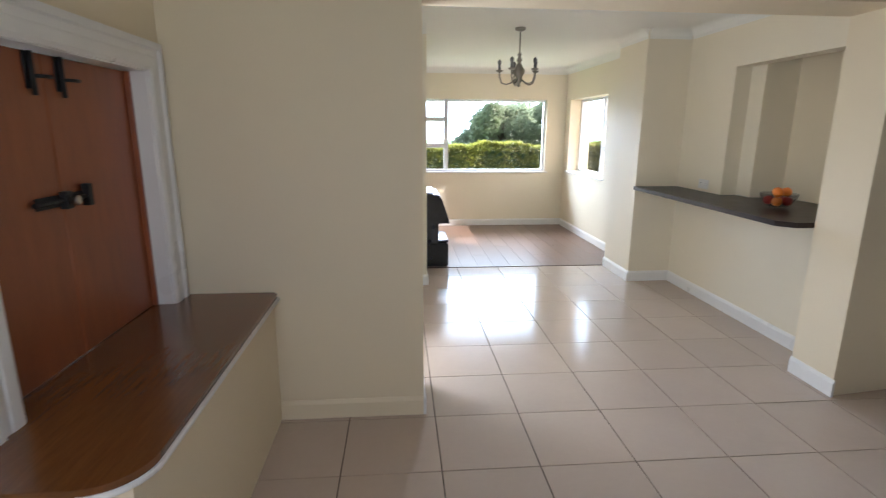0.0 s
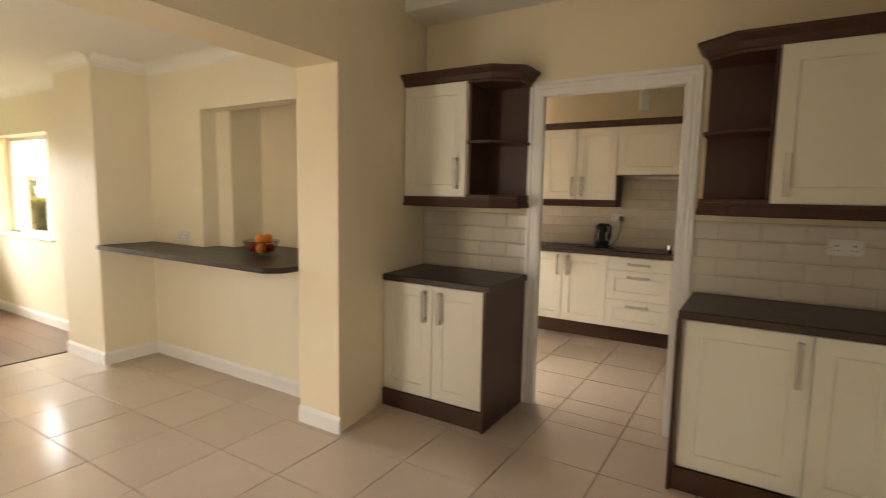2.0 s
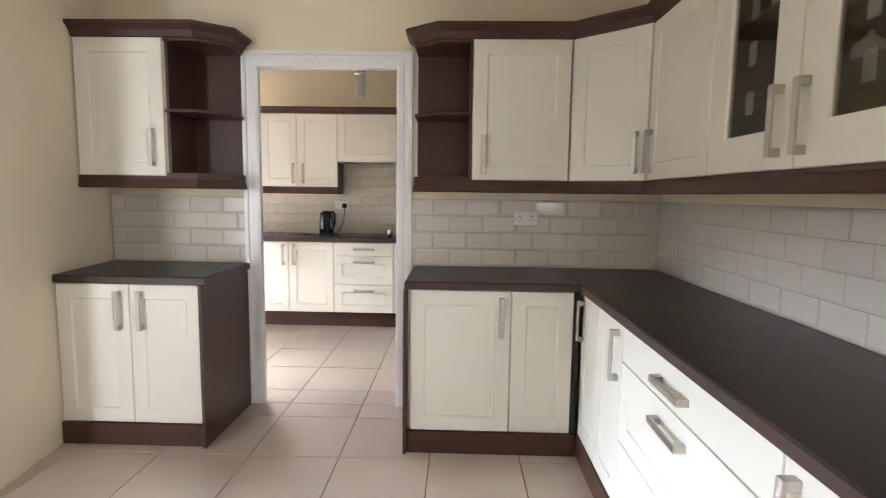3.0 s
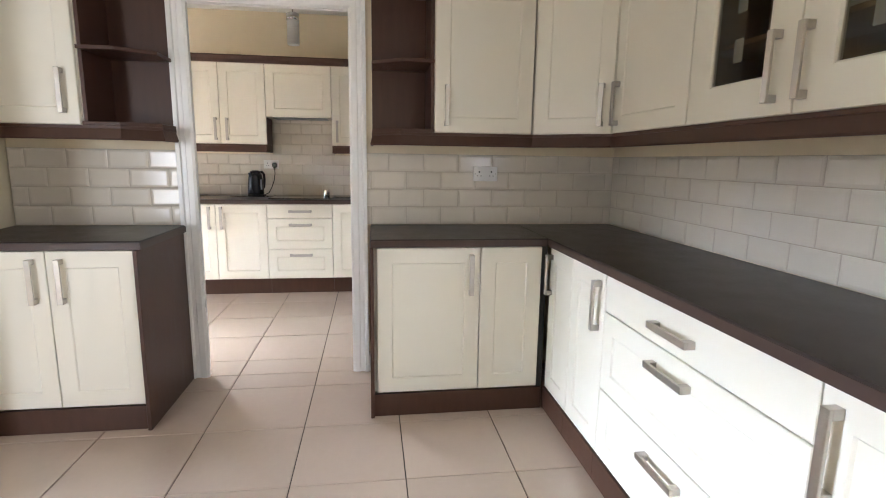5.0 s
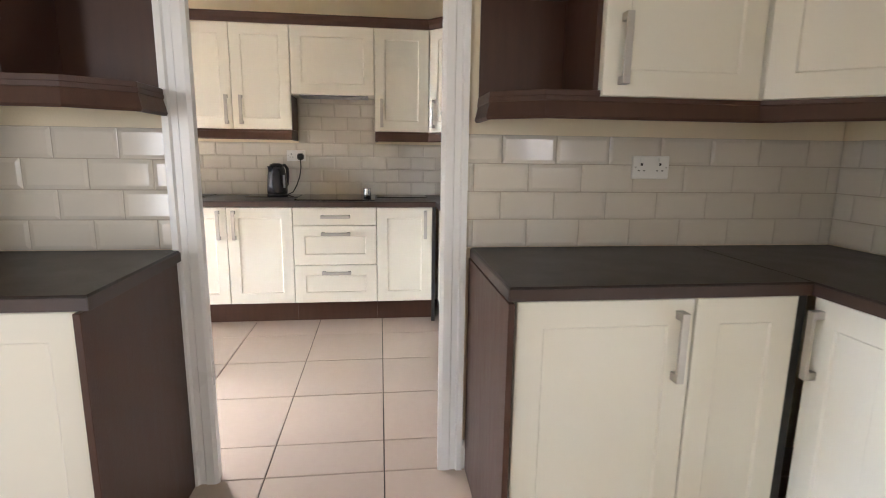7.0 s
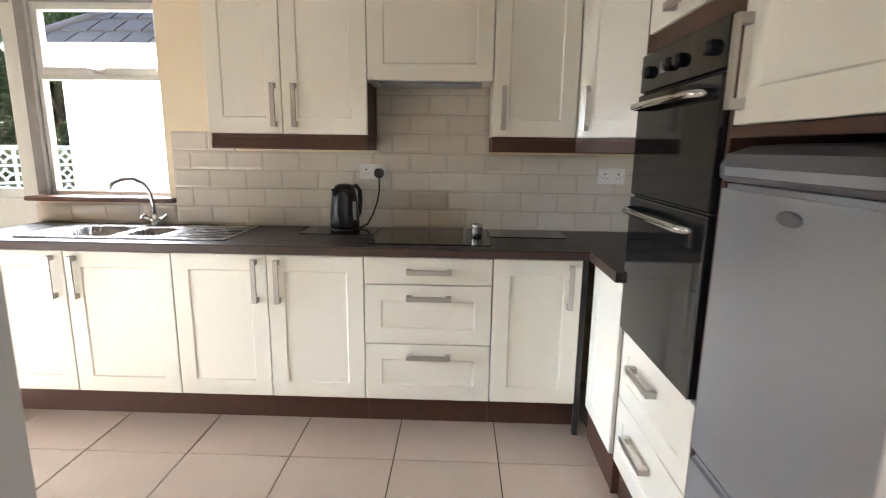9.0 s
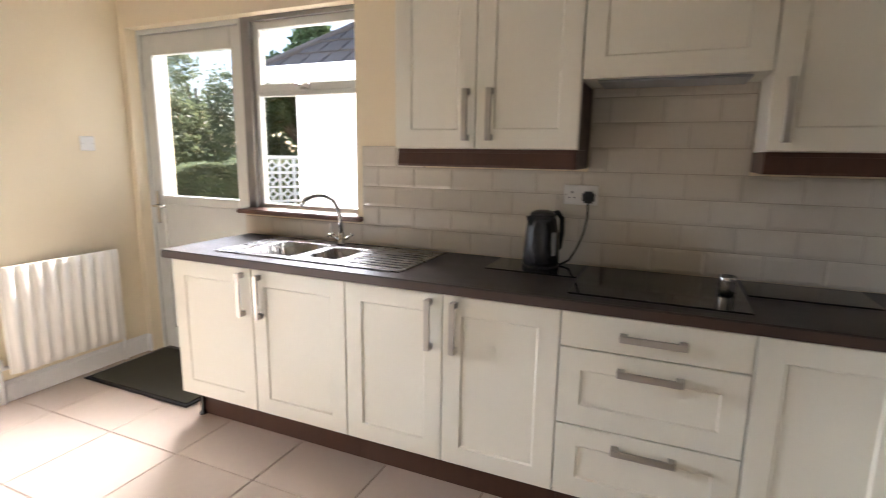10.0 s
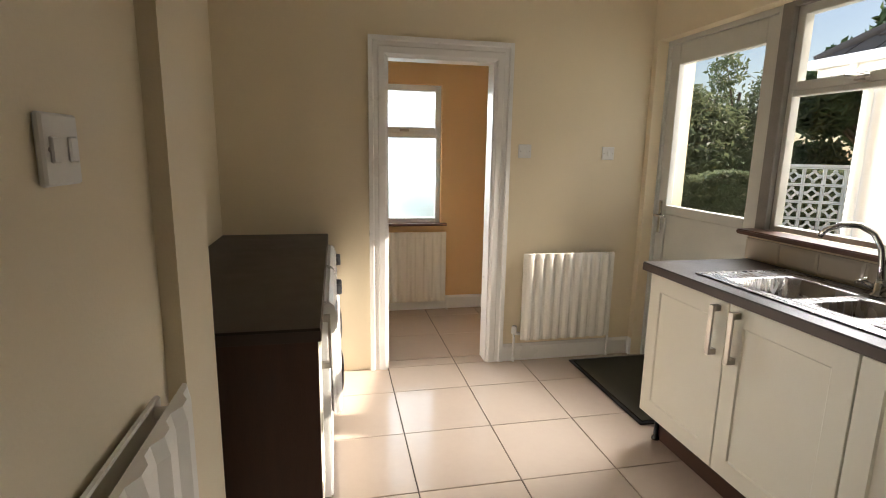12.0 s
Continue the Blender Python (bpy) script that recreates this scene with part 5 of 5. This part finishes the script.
def pot_bits():
    b = tube([(0.065, 0, 0.09), (0.10, 0, 0.09), (0.105, 0, 0.05), (0.066, 0, 0.03)], 0.007, 8)
    merge(b, tube([(-0.06, 0, 0.04), (-0.09, 0, 0.07), (-0.105, 0, 0.10)], 0.013, 8, 0.007))
    bmesh.ops.scale(b, vec=(0.75, 0.75, 0.75), verts=b.verts)
    return b


china("teapot", "white china teapot on a cabinet shelf", [(r * 0.75, z * 0.75) for r, z in POT], 2.55, 0.19, 1.6915, pot_bits())
china("milk_jug", "white china jug on a cabinet shelf", CUP, 2.43, 0.20, 1.6915, ear())
china("sugar_bowl", "white china bowl on a cabinet shelf", [(r * 0.6, z * 0.6) for r, z in POT], 2.67, 0.21, 1.6915)
china("teacup", "white china teacup on a cabinet shelf", CUP, 2.90, 0.23, 1.6915, ear())
china("teacup", "white china teacup on a cabinet shelf", CUP, 3.06, 0.2, 1.9465, ear())
# small pale blue-grey rectangles behind the glazed doors
for x, z in ((3.006, 1.956), (3.006, 1.81), (3.006, 1.655), (2.521, 1.798), (2.521, 1.656)):
    part("pale_rectangle", bx(wb2.location.x - x - 0.021, wb2.location.x - x + 0.021, 0.0148, 0.0156, z - 0.037, z + 0.037), PALE_BLUE_GREY, wb2, "plain pale blue-grey rectangle")

# ---- outside ----
ground = solid("ground", bx(-400, 400, -400, 400, -0.5, -0.2), GRASS, "rough green lawn and fields", "ground", "structure")
solid("pavement", bx(7.15, 9.8, -2, 9.5, -0.2, -0.13), CONCRETE, "pale concrete path along the house", "pavement", "structure")


def leaves(count, sampler, size, seed, spread=1.0):
    """Many small folded leaves; sampler(rng) gives a place."""
    rng = np.random.default_rng(seed)
    P = sampler(rng, count)
    n = len(P)
    a = rng.normal(size=(n, 3))
    a /= np.linalg.norm(a, axis=1)[:, None]
    b = rng.normal(size=(n, 3))
    b -= a * (a * b).sum(1)[:, None]
    b /= np.linalg.norm(b, axis=1)[:, None]
    s = size * rng.uniform(0.6, 1.4, (n, 1))
    c = np.cross(a, b) * s * 0.35
    v = np.stack([P - a * s, P + b * s * 0.45 + c, P + a * s, P - b * s * 0.45 + c], 1).reshape(-1, 3)
    f = np.arange(n * 4).reshape(-1, 4)
    tri = np.concatenate([f[:, [0, 1, 2]], f[:, [0, 2, 3]]])
    me = bpy.data.meshes.new("foliage")
    me.from_pydata(v.tolist(), [], tri.tolist())
    return me


def in_clumps(centers, radii, shell=0.55):
    def f(rng, count):
        k = rng.integers(0, len(centers), count)
        d = rng.normal(size=(count, 3))
        d /= np.linalg.norm(d, axis=1)[:, None]
        r = (shell + (1 - shell) * rng.random(count)) * rng.uniform(0.75, 1.12, count)
        return np.array(centers)[k] + d * (np.array(radii)[k] * r)[:, None]
    return f


def tree(label, x, y, height, width, material, seed, count=9000, size=0.07, bare=False):
    rnd = random.Random(seed)
    un = thing("tree", label, "tree", Matrix.Translation((x, y, -0.2)))
    trunk = tube([(0, 0, 0), (0.05, 0.02, height * 0.2), (-0.04, 0.05, height * 0.45), (0.03, 0, height * 0.8)], 0.035 * height, 10, 0.01 * height)
    part("trunk", trunk, BARK, un)
    centers, radii = [], []
    for k in range(16):
        a, h = rnd.uniform(0, 6.28), rnd.uniform(0.2, 0.95)
        w = width * 0.5 * math.sqrt(max(0.08, 1 - ((h - 0.42) / 0.58) ** 2)) * rnd.uniform(0.55, 1.0)
        c = (math.cos(a) * w * 0.75, math.sin(a) * w * 0.75, height * h)
        centers.append(c)
        radii.append(width * rnd.uniform(0.13, 0.24))
        z0 = height * h * 0.55
        limb = tube([(0, 0, z0), (c[0] * 0.5, c[1] * 0.5, z0 + (c[2] - z0) * 0.6), c], 0.012 * height, 6, 0.003 * height)
        part("limb", limb, BARK, un)
        if bare:
            for q in range(5):
                e = (c[0] + rnd.uniform(-1, 1) * width * 0.22, c[1] + rnd.uniform(-1, 1) * width * 0.22, c[2] + rnd.uniform(0.1, 1) * height * 0.14)
                part("twig", tube([c, ((c[0] + e[0]) / 2 + 0.03, (c[1] + e[1]) / 2, (c[2] + e[2]) / 2), e], 0.010, 5, 0.003), BARK, un)
    me = leaves(count, in_clumps(centers, radii), size, seed)
    me.materials.append(material)
    crown = new("crown", me)
    crown.parent = un
    return un


def hedge(label, x0, y0, x1, y1, w, h, material, seed, count, size=0.045):
    un = thing("hedge", label, "hedge", Matrix.Translation((0, 0, -0.2)))
    L = math.hypot(x1 - x0, y1 - y0)
    ux, uy = (x1 - x0) / L, (y1 - y0) / L
    def f(rng, n):
        u, t, z = rng.random(n) * L, rng.uniform(-1, 1, n), rng.random(n)
        side_pick = rng.random(n)
        t = np.where(side_pick < 0.6, np.sign(t) * (0.8 + 0.25 * np.abs(t)), t)
        z = np.where(side_pick >= 0.6, 0.93 + 0.1 * z, z)
        bulge = 1 + 0.10 * np.sin(u * 2.1 + seed) + 0.06 * np.sin(u * 5.3)
        o = t * w / 2 * bulge
        return np.stack([x0 + ux * u - uy * o, y0 + uy * u + ux * o, z * h * (1 + 0.06 * np.sin(u * 1.7) + 0.03 * np.sin(u * 6.1))], 1)
    me = leaves(count, f, size, seed)
    me.materials.append(material)
    fo = new("foliage", me)
    fo.parent = un
    core = bmesh.new()
    n = max(3, int(L / 0.5))
    loops = []
    for k in range(n + 1):
        px, py = x0 + ux * L * k / n, y0 + uy * L * k / n
        g = 0.38 * w * (1 + 0.08 * math.sin(k))
        loops.append([(px - uy * s * g, py + ux * s * g, zz) for s, zz in ((-1, 0), (-1, h * 0.86), (1, h * 0.86), (1, 0))])
    rings(core, loops)
    part("inner_growth", core, LEAF, un)
    return un


hedge("clipped dark green hedge with small glossy leaves", 9.0, 12.2, 15.5, 9.4, 0.8, 1.30, LEAF_OLIVE, 3, 26000, 0.05)
hedge("low yellow-green hedge before open fields", -8.0, 17.2, 16.0, 17.8, 1.0, 1.25, LEAF_YELLOW, 5, 42000, 0.07)
tree("dense dark evergreen tree behind the hedge", 13.2, 14.0, 3.0, 4.2, LEAF_OLIVE, 11, 16000, 0.075, True)
tree("tall dark conifer beside the outbuilding", 18.5, 13.2, 5.6, 4.0, LEAF, 12, 30000, 0.13)
tree("bare-twigged bush with sparse olive leaves", 15.8, 15.0, 4.2, 3.0, LEAF_OLIVE, 13, 7000, 0.07, True)
tree("broad evergreen paled by haze beyond the yellow hedge", 5.7, 25.0, 2.9, 3.8, LEAF_HAZY, 14, 15000, 0.10)
tree("rounded olive bush paled by haze beyond the yellow hedge", 8.2, 24.5, 3.0, 3.2, LEAF_HAZY, 15, 14000, 0.10)
tree("low shrubs paled by haze beyond the yellow hedge", 4.2, 25.5, 1.55, 2.2, LEAF_HAZY, 16, 8000, 0.09)
tree("distant tree line beyond the fields", -6.0, 60.0, 4.0, 14.0, LEAF_OLIVE, 17, 6000, 0.35)
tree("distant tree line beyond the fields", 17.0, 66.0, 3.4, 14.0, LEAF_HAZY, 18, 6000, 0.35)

# glowing sheet far north beyond the fields, stands in for bright sky, lights the rooms
SKY_GLOW = mat("glowing_sky_sheet", (0.72, 0.86, 1.0), 1.0, var=0.05, scale=0.02, emit=2.4)
bank = bmesh.new()
rim = [(90 * math.sin(radians(a)), 95 * math.cos(radians(a))) for a in range(-60, 35, 5)]
for p, q in zip(rim, rim[1:]):
    box_face = [bank.verts.new((*p, -0.3)), bank.verts.new((*q, -0.3)), bank.verts.new((*q, 70.0)), bank.verts.new((*p, 70.0))]
    bank.faces.new(box_face)
solid("backdrop", bank, SKY_GLOW, "glowing pale sheet standing in for the hazy sky", "sky", "structure")

# outbuilding with hipped tile roof
GXW, GYN = 10.0, 6.62
ob_house = thing("outbuilding", "white rendered outbuilding with dark tiled hipped roof", "building", Matrix.Translation((GXW, GYN, -0.2)))
part("wall", bx(0, 6, -9, 0, 0, 2.50), RENDER_WHITE, ob_house)
part("fascia", bx(-0.28, 6.2, -9.2, 0.28, 2.43, 2.56, 0.004), PVC, ob_house, "white plastic fascia board")
gut = tube([(-0.33, -9.2, 2.56), (-0.33, 0.3, 2.56)], 0.05, 10)
merge(gut, tube([(-0.33, 0.33, 2.56), (6.2, 0.33, 2.56)], 0.05, 10))
part("gutter", gut, PVC, ob_house, "white plastic gutter")
dp = tube([(-0.30, -0.12, 2.53), (-0.24, -0.12, 2.45), (-0.06, -0.12, 2.25), (-0.06, -0.12, 0.02)], 0.04, 10)
part("downpipe", dp, PVC, ob_house, "white plastic downpipe")
roof = part("roof", rings(bmesh.new(), [[(-0.30, -9.3, 2.565), (6.3, -9.3, 2.565), (6.3, 0.3, 2.565), (-0.30, 0.3, 2.565)], [(2.9, -6.1, 4.86), (3.1, -6.1, 4.86), (3.1, -2.9, 4.86), (2.9, -2.9, 4.86)]]), ROOF_TILE, ob_house)
tile_bm = bmesh.new()
rings(tile_bm, [[(0, 0, 0.0), (0.30, 0, 0.0), (0.30, 0.36, 0.0), (0, 0.36, 0.0)], [(0.01, 0.0, 0.035), (0.29, 0.0, 0.035), (0.29, 0.36, 0.012), (0.01, 0.36, 0.012)]])
ROOF_PIECE = mesh_of(tile_bm, "roof_tile", ROOF_TILE)
slope = math.atan2(4.86 - 2.565, 3.2)
for j in range(12):
    run = j * 0.32
    inset = run * math.cos(slope)
    z = 2.575 + run * math.sin(slope)
    n0 = 0.3 - inset * 1.0
    y = n0 - 0.31 - (0.15 if j % 2 else 0)
    while y > -6.0:
        piece(ROOF_PIECE, roof, Matrix.Translation((-0.32 + inset, y + 0.30, z)) @ pose(0, 0, 0, 0, 0, -90) @ pose(0, 0, 0, math.degrees(slope)), "roof_tile")
        y -= 0.305
hip = tube([(-0.30, 0.3, 2.59), (2.95, -2.95, 4.9)], 0.07, 8)
part("hip_ridge", hip, ROOF_TILE, ob_house)

# pierced screen-block wall
screen = thing("screen_wall", "white pierced concrete screen-block garden wall", "wall", pose(12.3, 10.1, -0.2, 0, 0, -38))
blk = bmesh.new()
S = 0.29
for a in ((0, S, 0, 0.09, 0, 0.02), (0, S, 0, 0.09, S - 0.02, S), (0, 0.02, 0, 0.09, 0.02, S - 0.02), (S - 0.02, S, 0, 0.09, 0.02, S - 0.02)):
    box(blk, *a)
for k in range(4):
    bar = bx(-0.015, 0.015, 0.01, 0.08, 0.0, S * 0.62)
    bar.transform(Matrix.Translation((S / 2, 0, S / 2)) @ Matrix.Rotation(math.pi / 2 * k, 4, "Y") @ Matrix.Translation((0.0, 0, S * 0.36 - S * 0.36)) @ Matrix.Rotation(math.pi / 4, 4, "Y") @ Matrix.Translation((S * 0.2, 0, -S * 0.31)))
    merge(blk, bar)
BLOCK = mesh_of(blk, "screen_block", RENDER_WHITE)
for i in range(1, 14):
    for j in range(4):
        piece(BLOCK, screen, Matrix.Translation((i * (S + 0.006), 0, 0.27 + j * (S + 0.006))), "screen_block")
part("base_course", bx(1 * 0.296 - 0.15, 14 * 0.296, -0.02, 0.11, 0, 0.268, 0.005), RENDER_WHITE, screen)
part("coping", bx(1 * 0.296 - 0.15, 14 * 0.296, -0.02, 0.11, 0.27 + 4 * 0.296, 0.27 + 4 * 0.296 + 0.05, 0.005), RENDER_WHITE, screen)

# ---- tiles and boards, piece by piece ----
floor = thing("floor", "glossy beige porcelain tile floor with dark joints", "floor", kind="structure")
PY, GY = 0.4635, 1.845


def tile_mesh(w, d, name="tile", t=0.012, c=0.0018):
    def r(i, z):
        return [(i, i, z), (w - i, i, z), (w - i, d - i, z), (i, d - i, z)]
    return mesh_of(rings(bmesh.new(), [r(0, -t), r(0, -c), r(c, 0)]), name, FLOOR_TILE)


SIZES = {}


def lay(x0, x1, y0, y1, PX=0.466, GX=3.768, beyond_walls=None):
    """Lays the floor grid over a rectangle, cutting tiles at its edges."""
    for i in range(math.floor((x0 - GX) / PX), math.ceil((x1 - GX) / PX)):
        for j in range(math.floor((y0 - GY) / PY), math.ceil((y1 - GY) / PY)):
            a0, a1 = max(x0, GX + i * PX) + 0.0023, min(x1, GX + (i + 1) * PX) - 0.0023
            b0, b1 = max(y0, GY + j * PY) + 0.0023, min(y1, GY + (j + 1) * PY) - 0.0023
            if a1 - a0 < 0.02 or b1 - b0 < 0.02 or (beyond_walls and beyond_walls(a0, a1, b0)):
                continue
            key = (round(a1 - a0, 3), round(b1 - b0, 3))
            if key not in SIZES:
                SIZES[key] = tile_mesh(*key)
            piece(SIZES[key], floor, pose(a0, b0, random.uniform(-0.0004, 0.0004), random.uniform(-0.06, 0.06), random.uniform(-0.06, 0.06)), "tile")


lay(-0.29, 4.43, 0.03, 6.33, beyond_walls=lambda x0, x1, y0: y0 > 3.43 and (x1 > 3.9 or x0 < 0.25))
lay(4.43, 6.95, 0.80, 5.44, 0.460, 5.577)
lay(4.14, 4.43, 3.54, 5.44, 0.460, 5.577)
lay(5.10, 5.80, 5.44, 5.56, 0.460, 5.577)
lay(4.70, 6.12, 5.56, 6.69, 0.460, 5.577)
wood_floor = thing("floor_dining", "dark brown laminate plank floor in the dining end", "floor", kind="structure")
plank = {}
x = 0.55
k = 0
while x < 3.46:
    w = min(0.19, 3.47 - x) - 0.0012
    cut = (7.4, 8.1, 6.9, 7.75)[k % 4]
    for b0, b1 in ((6.345, cut), (cut, 8.98)):
        key = (round(w, 3), round(b1 - b0 - 0.001, 3))
        if key not in plank:
            def r(i, z):
                return [(i, i, z), (key[0] - i, i, z), (key[0] - i, key[1] - i, z), (i, key[1] - i, z)]
            plank[key] = mesh_of(rings(bmesh.new(), [r(0, -0.012), r(0, -0.001), r(0.001, 0)]), "plank", WOOD_FLOOR)
        piece(plank[key], wood_floor, pose(x, b0, 0.002), "plank")
    x += 0.19
    k += 1
part("threshold_strip", bx(0.55, 3.17, 6.328, 6.345, -0.006, 0.006, 0.002), BROWN, wood_floor)

TW, TH = 0.2045, 0.1027


def metro(w):
    """A bevelled glazed tile, w wide, face at y = 0 looking to -y."""
    h = TH - 0.0025
    e = min(0.013, w * 0.3)
    def r(i, y):
        return [(i, y, i), (w - i, y, i), (w - i, y, h - i), (i, y, h - i)]
    return mesh_of(rings(bmesh.new(), [r(0, 0.008), r(0, 0.0035), r(0.002, 0.0023), r(e, 0.0)]), "tile", METRO)


METRO_SIZES = {}


def tile_wall(host, x, y, rz, length, rows, skip=(), shift=0.0, z=0.912):
    """Half-bond metro tiles along a wall from the corner at x, y, to the right as one faces it; skip: (u0, u1, z0, z1) left free."""
    base = pose(x, y, 0, 0, 0, rz)
    bed = bmesh.new()
    for j in range(rows):
        z0 = z + j * TH
        cuts = sorted({0.0, length, *(min(max(q, 0), length) for k in skip for q in k[:2])})
        for p, q in zip(cuts, cuts[1:]):
            if not any(q > k[0] + 1e-4 and p < k[1] - 1e-4 and z0 + TH > k[2] + 0.01 and z0 < k[3] - 0.01 for k in skip):
                box(bed, p, q, 0.0045, 0.0115, z0, z0 + TH)
    bed.transform(base)
    part("grout", bed, TILE_GROUT, host)
    for j in range(rows):
        z0 = z + j * TH
        cuts = sorted({0.0, length, *(min(max(q, 0), length) for k in skip for q in k[:2])})
        free = [(p, q) for p, q in zip(cuts, cuts[1:]) if not any(q > k[0] + 1e-4 and p < k[1] - 1e-4 and z0 + TH > k[2] + 0.01 and z0 < k[3] - 0.01 for k in skip)]
        joined = []
        for p, q in free:
            if joined and abs(joined[-1][1] - p) < 1e-6:
                joined[-1] = (joined[-1][0], q)
            else:
                joined.append((p, q))
        u = -shift - (TW / 2 if j % 2 else 0)
        while u < length:
            for p, q in joined:
                a0, a1 = max(u, p) + 0.0012, min(u + TW, q) - 0.0012
                if a1 - a0 < 0.012:
                    continue
                w = round(a1 - a0, 3)
                if w not in METRO_SIZES:
                    METRO_SIZES[w] = metro(w)
                piece(METRO_SIZES[w], host, base @ pose(a0, 0.0, z0 + 0.0012, random.uniform(-0.25, 0.25), 0, random.uniform(-0.2, 0.2)), "tile")
            u += TW


tile_wall(wall_east, 4.418, 3.412, -90, 0.868, 4, shift=0.02)
tile_wall(wall_east, 4.418, 1.552, -90, 1.521, 4, shift=0.165)
tile_wall(wall_south, 4.418, 0.042, 180, 3.03, 4, shift=0.02)
tile_wall(wall_utility_east, 6.848, 4.46, -90, 3.66, 8, shift=0.0, skip=((-0.1, 0.82, 1.02, 2.2), (0.82, 1.176, 1.425, 2.2), (1.176, 1.966, 1.40, 2.2), (2.574, 3.7, 1.40, 2.2)))
